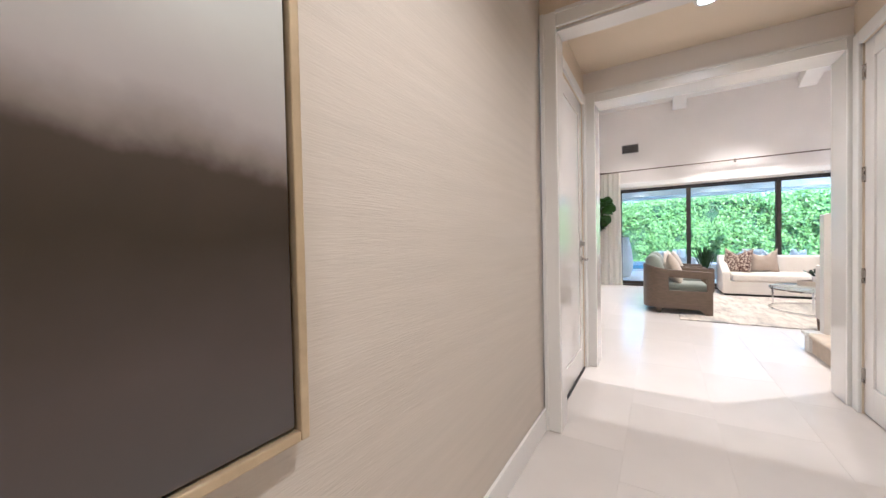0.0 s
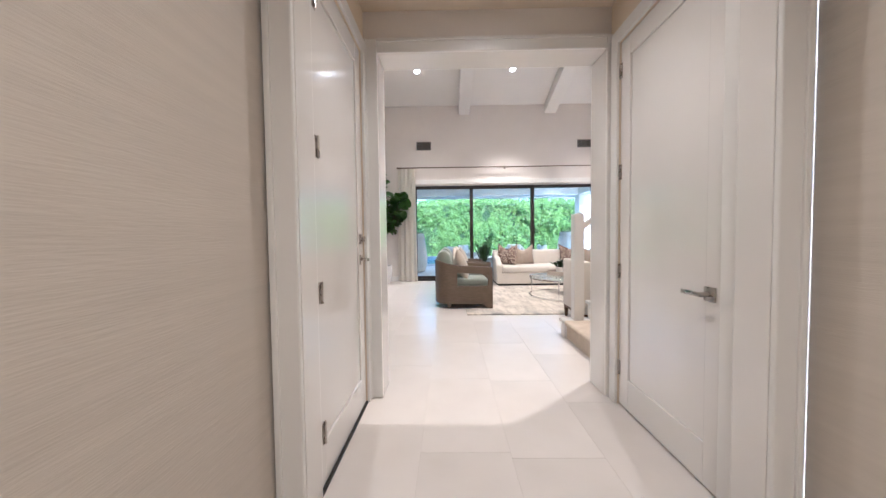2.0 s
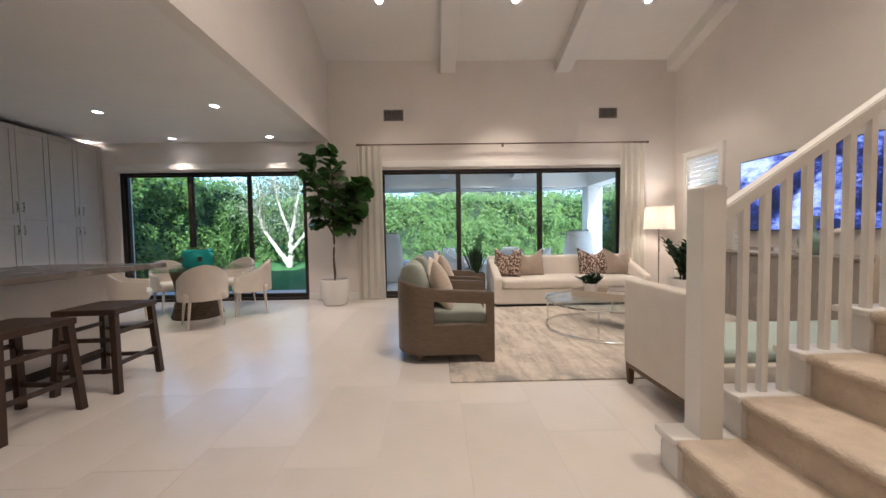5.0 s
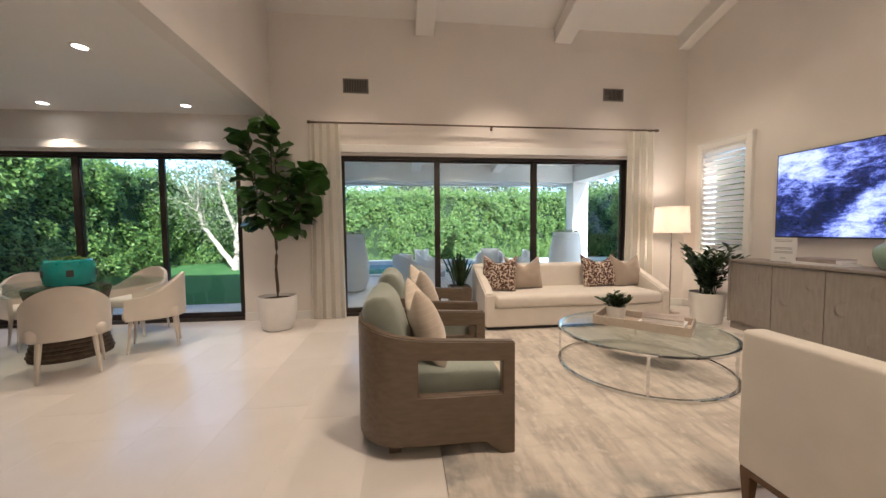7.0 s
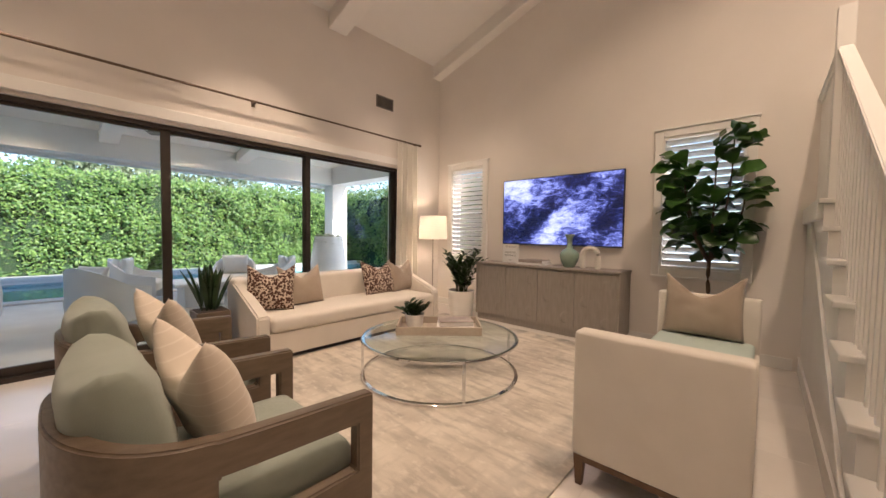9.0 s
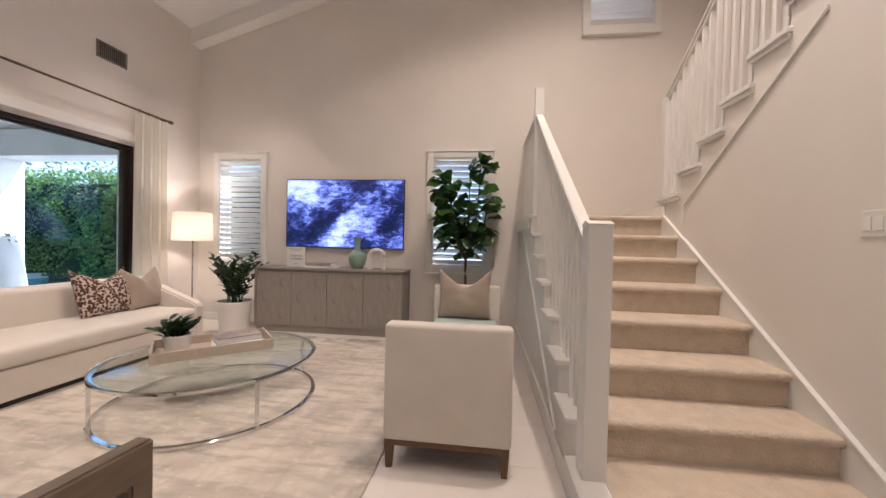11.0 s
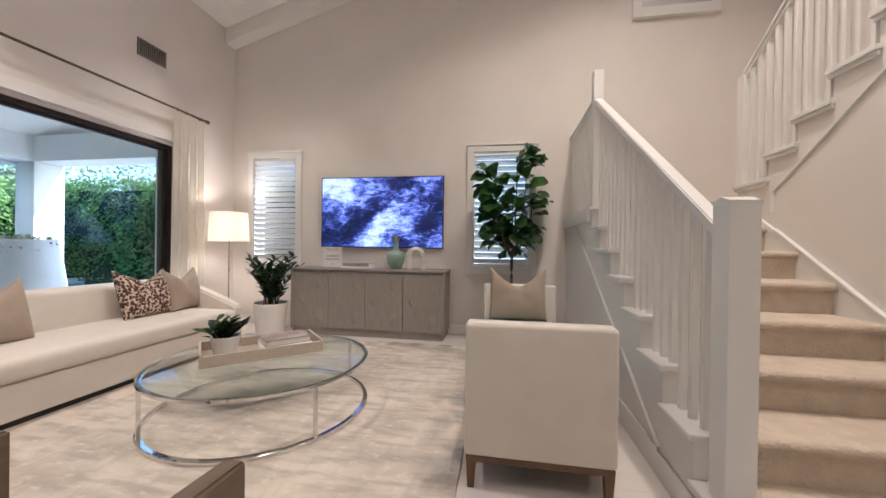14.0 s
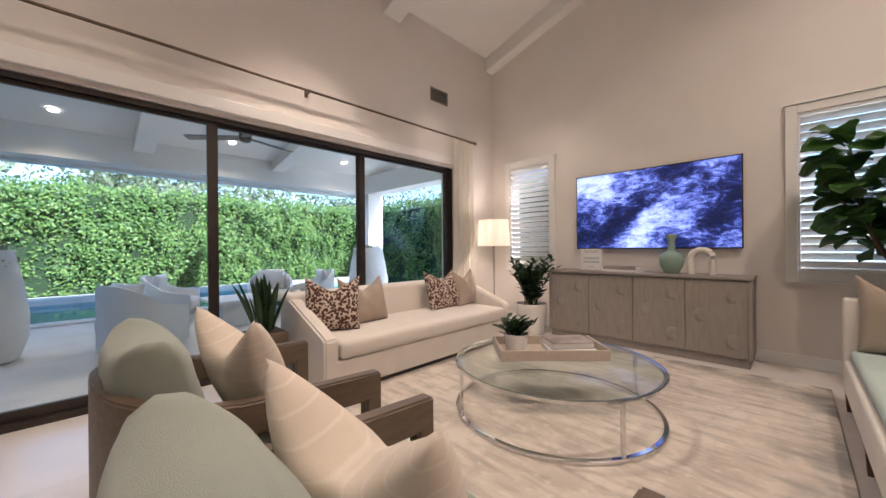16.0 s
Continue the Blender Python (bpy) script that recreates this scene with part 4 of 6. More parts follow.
def cushion_mesh(w, h, d, chop=0.0, n=26, seed=0, power=0.42, corner=0.10):
    """A stuffed cushion, upright in x and z, base at z = 0; chop: how deep its top is dented."""
    bm = bmesh.new()
    sides = []
    for s in (-1, 1):
        grid = []
        for j in range(n + 1):
            row = []
            for i in range(n + 1):
                u, v_ = 2 * i / n - 1, 2 * j / n - 1
                pinch = 1 - corner * (1 - v_ * v_) * abs(u) ** 3 * 0.6
                pin2 = 1 - corner * (1 - u * u) * abs(v_) ** 3 * 0.6
                x = w / 2 * u * pinch
                z = h / 2 * v_ * pin2
                th = d / 2 * (max(0, (1 - abs(u) ** 2.4)) * max(0, (1 - abs(v_) ** 2.4))) ** power
                wr = noise.noise(Vector((u * 2.1 + seed * 3.3, v_ * 2.1, s + seed))) * 0.06 * d * (1 - u * u) * (1 - v_ * v_)
                t = max(0, (v_ + 0.35) / 1.35)
                dip = 1.1 * chop * h * max(0.0, 1 - math.sqrt(u * u + 0.012) / 0.97) * t * t
                z -= dip
                th *= 1 - 0.35 * (chop > 0) * math.exp(-(u / 0.22) ** 2) * t
                z *= 1 if chop == 0 else 1 + 0.05 * abs(u) * t
                row.append(bm.verts.new((x, s * th + wr, z + h / 2)))
            grid.append(row)
        for a, b in zip(grid, grid[1:]):
            for i in range(n):
                q = (a[i], a[i + 1], b[i + 1], b[i])
                bm.faces.new(q if s < 0 else q[::-1])
        sides.append(grid)
    bmesh.ops.remove_doubles(bm, verts=bm.verts, dist=0.0006)
    bmesh.ops.recalc_face_normals(bm, faces=bm.faces)
    return bm


def pillow(label, material, m, w=0.5, h=0.5, d=0.19, chop=0.2, seed=0, group="scatter pillows"):
    t = thing("throw_pillow", label, "pillow", group, m)
    part("cover", cushion_mesh(w, h, d, chop, seed=seed), material, t, "", "soft")
    return t


def padded(x0, x1, y0, y1, z0, z1, r=0.05, seg=4, puff=0.0):
    """A soft block with rounded edges, its top a little domed."""
    bm = boxes((x0, x1, y0, y1, z0, z1), bevel=r, seg=seg)
    if puff:
        bmesh.ops.subdivide_edges(bm, edges=[e for e in bm.edges if e.calc_length() > 0.25], cuts=8, use_grid_fill=True)
        cx, cy = (x0 + x1) / 2, (y0 + y1) / 2
        for vv in bm.verts:
            if vv.co.z > (z0 + z1) / 2:
                a, b = (vv.co.x - cx) / (x1 - x0) * 2, (vv.co.y - cy) / (y1 - y0) * 2
                vv.co.z += puff * max(0, 1 - a ** 4) * max(0, 1 - b ** 4)
    return bm


# ---- rug ----
rug = thing("area_rug", "pale abstract wool rug with brushed taupe streaks", "rug", m=pose(0.46, 6.19, 0))
part("weave", boxes((0, 3.86, 0, 3.15, 0.001, 0.014), bevel=0.005), RUG, rug)

# ---- sofa ----
sofa = thing("sofa", "long cream linen sofa with sloping arms", "sofa", m=pose(2.56, 9.0, 0))
W = 1.27
part("base", boxes((-W, W, 0.02, 0.95, 0.055, 0.30), bevel=0.014), LINEN_WHITE, sofa)
part("plinth", boxes((-W + 0.03, W - 0.03, 0.05, 0.92, 0.0, 0.056)), DARK, sofa, "dark recessed plinth")
part("backrest", padded(-W, W, 0.70, 0.96, 0.29, 0.79, 0.05), LINEN_WHITE, sofa, "", True)
for s in (-1, 1):
    a = prism([(0.012, 0.057), (0.012, 0.475), (0.05, 0.505), (0.70, 0.745), (0.80, 0.76), (0.80, 0.057)], -0.062, 0.062)
    bmesh.ops.transform(a, matrix=Matrix(((0, 1, 0, s * (W - 0.058)), (1, 0, 0, 0), (0, 0, 1, 0), (0, 0, 0, 1))), verts=a.verts)
    bmesh.ops.recalc_face_normals(a, faces=a.faces)
    bmesh.ops.bevel(a, geom=a.edges[:], offset=0.018, segments=3, affect="EDGES")
    part("arm", a, LINEN_WHITE, sofa, "", True)
for xa, xb in ((-W + 0.13, W - 0.13),):
    part("seat_cushion", padded(xa, xb, -0.015, 0.74, 0.302, 0.452, 0.045, 4, 0.02), LINEN_WHITE, sofa, "", True)
pillow("cream throw pillow with dark animal spots on the sofa", SPOTTED, pose(1.55, 9.40, 0.455, -14, 0, -32), 0.50, 0.5, 0.18, 0.24, 1)
pillow("taupe linen throw pillow with a dented top", LINEN_TAUPE, pose(1.97, 9.46, 0.455, -16, 0, 4), 0.54, 0.48, 0.2, 0.30, 2)
pillow("cream throw pillow with dark animal spots on the sofa", SPOTTED, pose(3.12, 9.46, 0.455, -16, 0, 4), 0.56, 0.49, 0.18, 0.26, 3)
pillow("sand linen throw pillow with a dented top", LINEN_TAUPE, pose(3.55, 9.49, 0.455, -12, 0, 12), 0.52, 0.47, 0.18, 0.30, 4)

# ---- barrel armchairs ----


def band(path, thick, zlo, zhi, material, name, parent):
    """An upright board along a plan path; its lower and upper edge follow zlo and zhi."""
    bm = bmesh.new()
    rows = []
    n = len(path)
    for i, p in enumerate(path):
        a, b = Vector(path[max(0, i - 1)]), Vector(path[min(n - 1, i + 1)])
        d = (b - a).normalized()
        nrm = Vector((-d.y, d.x))
        q0, q1 = Vector(p) - nrm * thick / 2, Vector(p) + nrm * thick / 2
        rows.append([bm.verts.new((q0.x, q0.y, zlo(i))), bm.verts.new((q1.x, q1.y, zlo(i))), bm.verts.new((q1.x, q1.y, zhi(i))), bm.verts.new((q0.x, q0.y, zhi(i)))])
    for r, q in zip(rows, rows[1:]):
        for k in range(4):
            j = (k + 1) % 4
            bm.faces.new((r[k], r[j], q[j], q[k]))
    bm.faces.new(rows[0])
    bm.faces.new(rows[-1][::-1])
    bmesh.ops.recalc_face_normals(bm, faces=bm.faces)
    sharp = [e for e in bm.edges if len(e.link_faces) == 2 and e.calc_face_angle(0) > 0.7]
    bmesh.ops.bevel(bm, geom=sharp, offset=0.007, segments=2, affect="EDGES")
    return part(name, bm, material, parent, "", True)


def chair_frame(path, thick, levels, is_open):
    """A bent board along a plan path with four heights at each place; where is_open, its middle course is left out."""
    bm = bmesh.new()
    cols, n = [], len(path)
    for i, p in enumerate(path):
        d = (Vector(path[min(n - 1, i + 1)]) - Vector(path[max(0, i - 1)])).normalized()
        nrm = Vector((-d.y, d.x)) * thick / 2
        cols.append([[bm.verts.new((p[0] + s * nrm.x, p[1] + s * nrm.y, z)) for z in levels(i)] for s in (-1, 1)])
    for i, (c, d) in enumerate(zip(cols, cols[1:])):
        gap = is_open(i)
        for j in range(3):
            if j == 1 and gap:
                continue
            for s in (0, 1):
                bm.faces.new((c[s][j], d[s][j], d[s][j + 1], c[s][j + 1]))
        for j in (0, 3) + ((1, 2) if gap else ()):
            bm.faces.new((c[0][j], d[0][j], d[1][j], c[1][j]))
        if 0 < i and gap != is_open(i - 1):
            bm.faces.new((c[0][1], c[1][1], c[1][2], c[0][2]))
    for c in (cols[0], cols[-1]):
        for j in range(3):
            bm.faces.new((c[0][j], c[1][j], c[1][j + 1], c[0][j + 1]))
    bmesh.ops.recalc_face_normals(bm, faces=bm.faces)
    sharp = [e for e in bm.edges if len(e.link_faces) == 2 and e.calc_face_angle(0) > 0.7]
    bmesh.ops.bevel(bm, geom=sharp, offset=0.008, segments=3, affect="EDGES")
    return bm


def barrel_chair(m):
    c = thing("barrel_armchair", "grey-brown oak barrel armchair with sage green cushions", "armchair", "barrel armchairs", m)
    hw, th = 0.37, 0.06            # half width to the board's middle
    straight = [0.885, 0.81, 0.72, 0.63, 0.54, 0.46, 0.39, 0.33]
    path = [(x, -hw) for x in straight]
    for i in range(25):
        a = radians(-90 - 180 * i / 24)
        ca, sa = math.cos(a), math.sin(a)
        path.append((0.32 + 0.32 * math.copysign(abs(ca) ** 0.72, ca), hw * math.copysign(abs(sa) ** 0.72, sa)))
    path += [(x, hw) for x in straight[::-1]]
    last = len(path) - 1

    def levels(i):
        k = min(i, last - i)
        rim = 0.665 + 0.035 * k / 8 if k < 8 else 0.70 + 0.075 * math.sin(math.pi * (i - 8) / 24)
        return (0.0 if k < 2 else 0.085), 0.37, rim - 0.115, rim

    part("frame", chair_frame(path, th, levels, lambda i: 1 <= min(i, last - 1 - i) < 7), OAK_GREY, c, "bent oak shell with open arms", True)
    for s in (-1, 1):
        part("back_foot", boxes((0.16, 0.23, s * 0.27 - 0.035, s * 0.27 + 0.035, 0.0, 0.10), bevel=0.006), OAK_GREY, c)
    part("front_rail", boxes((0.80, 0.86, -hw + 0.03, hw - 0.03, 0.12, 0.30), bevel=0.006), OAK_GREY, c)
    part("seat_cushion", padded(0.12, 0.845, -hw + 0.04, hw - 0.04, 0.28, 0.455, 0.05, 4, 0.02), LINEN_SAGE, c, "sage green seat cushion", True)
    b = cushion_mesh(0.62, 0.50, 0.26, 0.0, seed=7, power=0.30, corner=0.25)
    bmesh.ops.transform(b, matrix=pose(0.20, 0.02, 0.44, -13, 0, 90), verts=b.verts)
    part("back_cushion", b, LINEN_SAGE, c, "plump sage green back cushion", "soft")
    return c


ch1 = barrel_chair(pose(0.0, 7.0, 0))
copy_thing(ch1, pose(0.02, 8.10, 0))
pillow("sand linen pillow with fine stripes on the armchair", LINEN_SAND, pose(0.47, 7.02, 0.455, -18, 0, 96), 0.52, 0.52, 0.20, 0.30, 11)
pillow("sand linen pillow with fine stripes on the armchair", LINEN_SAND, pose(0.54, 8.06, 0.455, -19, 0, 98), 0.56, 0.52, 0.20, 0.28, 12)

# ---- white bench with raised arms ----
bench = thing("upholstered_bench", "white upholstered bench with raised arms and wooden legs", "bench", m=pose(2.87, 5.80, 0))
L, D = 1.03, 0.36
for s in (-1, 1):
    part("arm", padded(s * (L - 0.06) - 0.06, s * (L - 0.06) + 0.06, -D, D, 0.165, 0.825, 0.022, 3), LINEN_WHITE, bench, "", True)
part("seat_base", padded(-L + 0.115, L - 0.115, -D, D, 0.165, 0.39, 0.02, 3), LINEN_WHITE, bench, "", True)
part("seat_cushion", padded(-L + 0.125, L - 0.125, -D + 0.03, D - 0.03, 0.385, 0.475, 0.035, 3), LINEN_MINT, bench, "pale mint seat cushion", True)
part("leg_frame", boxes((-L + 0.01, L - 0.01, -D + 0.01, D - 0.01, 0.135, 0.166), bevel=0.003), OAK_LEG, bench, "walnut base rail")
for lx in (-L + 0.035, 0.0, L - 0.035):
    for s in (-1, 1):
        b = bmesh.new()
        bmesh.ops.create_cone(b, cap_ends=True, segments=4, radius1=0.022, radius2=0.034, depth=0.14, matrix=pose(lx, s * (D - 0.035), 0.07, 0, 0, 45))
        part("leg", b, OAK_LEG, bench)
pillow("taupe linen pillow with a deeply dented top", LINEN_TAUPE, pose(3.70, 5.82, 0.475, -12, 0, -90), 0.57, 0.52, 0.2, 0.36, 21)

# ---- coffee table and what stands on it ----
TX, TY, TR = 2.45, 7.69, 0.73
ct = thing("coffee_table", "round glass coffee table on a chrome frame", "coffee table", m=pose(TX, TY, 0.014))
top = part("glass_top", lathe([(0.0001, 0.348), (TR - 0.014, 0.348), (TR - 0.008, 0.350), (TR - 0.008, 0.360), (TR - 0.014, 0.362), (0.0001, 0.362)], 72), CLEAR, ct, "clear round glass top", True)
top.visible_shadow = False
for nm, z in (("top_ring", 0.342), ("base_ring", 0.013)):
    part(nm, lathe([(TR - 0.028, z - 0.013), (TR - 0.002, z - 0.013), (TR + 0.003, z - 0.008), (TR + 0.003, z + 0.008), (TR - 0.002, z + (0.005 if nm == "top_ring" else 0.013)), (TR - 0.028, z + (0.005 if nm == "top_ring" else 0.013)), (TR - 0.028, z - 0.013)], 96), CHROME, ct, "", True)
for a in (238, 328, 58, 148):
    x, y = (TR - 0.011) * math.cos(radians(a)), (TR - 0.011) * math.sin(radians(a))
    b = boxes((-0.011, 0.011, -0.011, 0.011, 0.02, 0.335), bevel=0.002)
    bmesh.ops.transform(b, matrix=pose(x, y, 0, 0, 0, a), verts=b.verts)
    part("leg", b, CHROME, ct)
ZT = 0.3765
tray = thing("serving_tray", "rectangular pale washed-wood serving tray on the table", "tray", m=pose(2.54, 7.79, ZT, 0, 0, -46))
part("base", boxes((-0.40, 0.40, -0.22, 0.22, 0, 0.012), bevel=0.003), TRAY_WOOD, tray)
for d in ((-0.40, 0.40, -0.22, -0.205, 0.012, 0.078), (-0.40, 0.40, 0.205, 0.22, 0.012, 0.078), (-0.40, -0.385, -0.205, 0.205, 0.012, 0.086), (0.385, 0.40, -0.205, 0.205, 0.012, 0.086)):
    part("side", boxes(d, bevel=0.003), TRAY_WOOD, tray)
for i, (w, h, z, r, mt, lb) in enumerate(((0.36, 0.27, 0.0, -48, PAPER, "large white hardback book"), (0.33, 0.24, 0.046, -41, BOOK_DARK, "grey picture-covered hardback book"))):
    bk = thing("book", lb + " in the tray", "book", "tray books", pose(2.66, 7.68, ZT + 0.0125 + z, 0, 0, r))
    part("pages", boxes((-w / 2 + 0.004, w / 2 - 0.004, -h / 2 + 0.004, h / 2 - 0.002, 0.004, 0.041)), PAPER, bk)
    part("cover", boxes((-w / 2, w / 2, -h / 2, h / 2, 0.041, 0.045), (-w / 2, w / 2, -h / 2, h / 2, 0, 0.004), (-w / 2, w / 2, h / 2 - 0.002, h / 2 + 0.002, 0.004, 0.041)), mt, bk)

# ---- plants ----


def leaf_mesh(name, length, width, material, fold=0.25, droop=0.35, n=6):
    """A leaf along +x, folded along its rib and drooping at the tip."""
    bm = bmesh.new()
    rows = []
    for i in range(n + 1):
        t = i / n
        w = width / 2 * math.sin(math.pi * min(1, t * 0.97 + 0.03)) ** 0.7
        x, z = length * t, -droop * length * t * t
        wv = 0.03 * width * math.sin(9 * t)
        rows.append([bm.verts.new((x, -w, z + fold * w + wv)), bm.verts.new((x, -w * 0.5, z + fold * w * 0.35)), bm.verts.new((x, 0, z)),
                     bm.verts.new((x, w * 0.5, z + fold * w * 0.35)), bm.verts.new((x, w, z + fold * w - wv))])
    for a, b in zip(rows, rows[1:]):
        for k in range(4):
            bm.faces.new((a[k], a[k + 1], b[k + 1], b[k]))
    return mesh_of(name, bm, material, True)


def pot_mesh(r0, r1, h, wall=0.02, belly=0.0):
    mid = [(r0 + (r1 - r0) * t + belly * math.sin(math.pi * t), h * t) for t in (0.03, 0.12, 0.3, 0.5, 0.7, 0.88, 0.98)]
    return lathe([(r0 - 0.02, 0.0), *mid, (r1 - 0.005, h), (r1 - wall, h - 0.005), (r1 - wall, h - 0.05), (0.0001, h - 0.05)], 40)


def fig_leaf(name, length, width, material):
    """An obovate leaf along +x: narrow waist, broad round end, raised wavy margins and a sunken rib."""
    bm = bmesh.new()
    rows, n = [], 9
    for i in range(n + 1):
        t = i / n
        w = width / 2 * (0.10 + 0.62 * min(1, t / 0.30) ** 0.8) if t < 0.30 else width / 2 * (0.72 + 0.28 * math.sin(math.pi / 2 * (t - 0.30) / 0.38))
        if t > 0.68:
            w = width / 2 * math.sqrt(max(0.004, 1 - ((t - 0.68) / 0.322) ** 2))
        x, z = length * (0.10 + 0.90 * t), -0.22 * length * t * t + 0.06 * length * math.sin(math.pi * t)
        wave = 0.07 * width * math.sin(11 * t)
        rows.append([bm.verts.new((x, -w, z + 0.20 * w + wave)), bm.verts.new((x, -w * 0.5, z + 0.09 * w)), bm.verts.new((x, 0, z)),
                     bm.verts.new((x, w * 0.5, z + 0.09 * w)), bm.verts.new((x, w, z + 0.20 * w - wave))])
    for p, q in zip(rows, rows[1:]):
        for k in range(4):
            bm.faces.new((p[k], p[k + 1], q[k + 1], q[k]))
    e = [bm.verts.new((0, -0.003, 0)), bm.verts.new((0, 0.003, 0))]
    bm.faces.new((e[0], rows[0][1], rows[0][3], e[1]))
    return mesh_of(name, bm, material, True)


def fig_tree(x, y, pot, stem_h, low, high, half, n, size, seed, label):
    """A fiddle-leaf fig: potted stem, upright forked branches, large leaves between the heights low and high."""
    rng = random.Random(seed)
    t = thing("fiddle_leaf_fig", label, "potted tree", "fig trees", pose(x, y, 0))
    part("pot", pot_mesh(*pot, belly=0.02), CERAMIC, t, "round matt white pot", True)
    part("soil", lathe([(0.0001, pot[2] - 0.045), (pot[1] - 0.021, pot[2] - 0.05), (pot[1] - 0.021, pot[2] - 0.052)], 24), SOIL, t)
    z0 = pot[2] - 0.05
    trunk = [Vector((0.006 * math.sin(1.1 * k), 0.006 * math.cos(0.9 * k), z0 + (stem_h - z0) * k / 9)) for k in range(10)]
    part("trunk", tube(trunk, 0.022, seg=9, taper=0.017), BARK, t, "", True)
    lm = fig_leaf("leaf", size, size * 0.74, FIG_LEAF)
    spots = []
    for b in range(7):
        az, out = b * 2.399 + rng.uniform(-0.3, 0.3), half * (0.30 + 0.50 * ((b * 4) % 7) / 6)
        p0 = trunk[-1] - Vector((0, 0, 0.05 * rng.random()))
        top = Vector((out * math.cos(az), out * math.sin(az), stem_h + (high - 0.14 - stem_h) * (0.55 + 0.45 * ((b * 3) % 7) / 6)))
        mid = p0.lerp(top, 0.45) + Vector((0.55 * out * math.cos(az), 0.55 * out * math.sin(az), -0.04))
        pts = [p0 * (1 - k) ** 2 + mid * 2 * k * (1 - k) + top * k * k for k in (i / 11 for i in range(12))]
        part("branch", tube(pts, 0.013, seg=6, taper=0.006), BARK, t, "", True)
        spots += [(p, (q - p).normalized(), i / 11) for i, (p, q) in enumerate(zip(pts[2:], pts[3:] + pts[-1:])) if (q - p).length > 0] + [(pts[-1], Vector((0, 0, 1)), 1.0)] * 3
    for i in range(n):
        p, d, along = spots[i % len(spots)]
        az = math.atan2(p.y, p.x) + rng.gauss(0, 1.0)
        lift = rng.uniform(-15, 45) + 30 * (p.z - (low + high) / 2) / (high - low)
        o = new("leaf", lm)
        o.parent = t
        o.matrix_local = Matrix.Translation(p) @ Euler((rng.gauss(0, 0.55), radians(-lift), az)).to_matrix().to_4x4() @ Matrix.Scale(rng.uniform(0.72, 1.1), 4)
    return t


fig_tree(-1.43, 9.60, (0.185, 0.245, 0.45), 1.27, 1.20, 2.66, 0.60, 170, 0.31, 5, "tall fiddle-leaf fig tree in a round white pot")
fig_tree(4.52, 5.86, (0.17, 0.22, 0.42), 1.10, 0.95, 2.42, 0.42, 130, 0.28, 9, "fiddle-leaf fig tree in a white pot behind the bench")


def feather_plant(x, y, z, pot, n, stem, seed, label, leaf=(0.085, 0.035), lean=0.5, per=14):
    """A pot of arching stems with small glossy leaves on both sides."""
    rng = random.Random(seed)
    t = thing("potted_plant", label, "potted plant", "potted plants", pose(x, y, z))
    part("pot", pot_mesh(*pot, wall=0.012), CERAMIC, t, "plain white ceramic pot", True)
    part("soil", lathe([(0.0001, pot[2] - 0.046), (pot[1] - 0.013, pot[2] - 0.05), (pot[1] - 0.013, pot[2] - 0.052)], 20), SOIL, t)
    lm = leaf_mesh("leaf", leaf[0], leaf[1], DARK_LEAF, 0.3, 0.15, 4)
    for i in range(n):
        az, ln = i * 2.4 + rng.uniform(-0.3, 0.3), rng.uniform(0.15, 1) * lean
        h = stem * rng.uniform(0.65, 1.0)
        base = Vector((rng.uniform(-1, 1) * pot[1] * 0.4, rng.uniform(-1, 1) * pot[1] * 0.4, pot[2] - 0.05))
        pts = [base + Vector((math.cos(az) * ln * h * k ** 1.6, math.sin(az) * ln * h * k ** 1.6, h * k * (1 - 0.25 * ln * k))) for k in (j / 7 for j in range(8))]
        part("stem", tube(pts, 0.006, seg=5, taper=0.003), DARK_LEAF, t, "", True)
        for j in range(per):
            k = 0.18 + 0.82 * j / (per - 1)
            q = k * 7
            a = min(6, int(q))
            p = pts[a].lerp(pts[a + 1], q - a)
            d = (pts[a + 1] - pts[a]).normalized()
            o = new("leaf", lm)
            o.parent = t
            side = 1 if j % 2 else -1
            o.matrix_local = Matrix.Translation(p) @ Euler((rng.uniform(-0.5, 0.5), radians(-42 + rng.uniform(-15, 15)), az + side * 1.2 + rng.uniform(-0.3, 0.3))).to_matrix().to_4x4() @ Matrix.Scale(rng.uniform(0.7, 1.15), 4)
    return t


feather_plant(4.42, 9.06, 0, (0.18, 0.215, 0.42), 26, 0.76, 3, "dark green ZZ plant in a white floor pot", (0.135, 0.065), 0.58, 13)
feather_plant(2.38, 7.97, ZT + 0.0125, (0.075, 0.095, 0.14), 12, 0.17, 4, "small dark green plant in a white bowl pot", (0.10, 0.038), 0.85, 7)
sp = thing("snake_plant", "dark green sword-leaved plant in a brown square planter", "potted plant", m=pose(1.06, 9.66, 0))
part("planter", boxes((-0.15, 0.15, -0.15, 0.15, 0.0, 0.50), bevel=0.008), OAK_GREY, sp, "square grey-brown wooden planter")
part("soil", boxes((-0.135, 0.135, -0.135, 0.135, 0.50, 0.504)), SOIL, sp)
SWORD = leaf_mesh("blade", 0.46, 0.062, DARK_LEAF, 0.5, 0.05, 6)
rng = random.Random(8)
for i in range(26):
    az = i * 2.4
    o = new("blade", SWORD)
    o.parent = sp
    o.matrix_local = pose(0.09 * math.cos(az) * (i / 26), 0.09 * math.sin(az) * (i / 26), 0.50) @ Euler((0, radians(-90 + 20 * (i / 26) + rng.uniform(-6, 6)), az)).to_matrix().to_4x4() @ Matrix.Scale(rng.uniform(0.7, 1.1), 4)

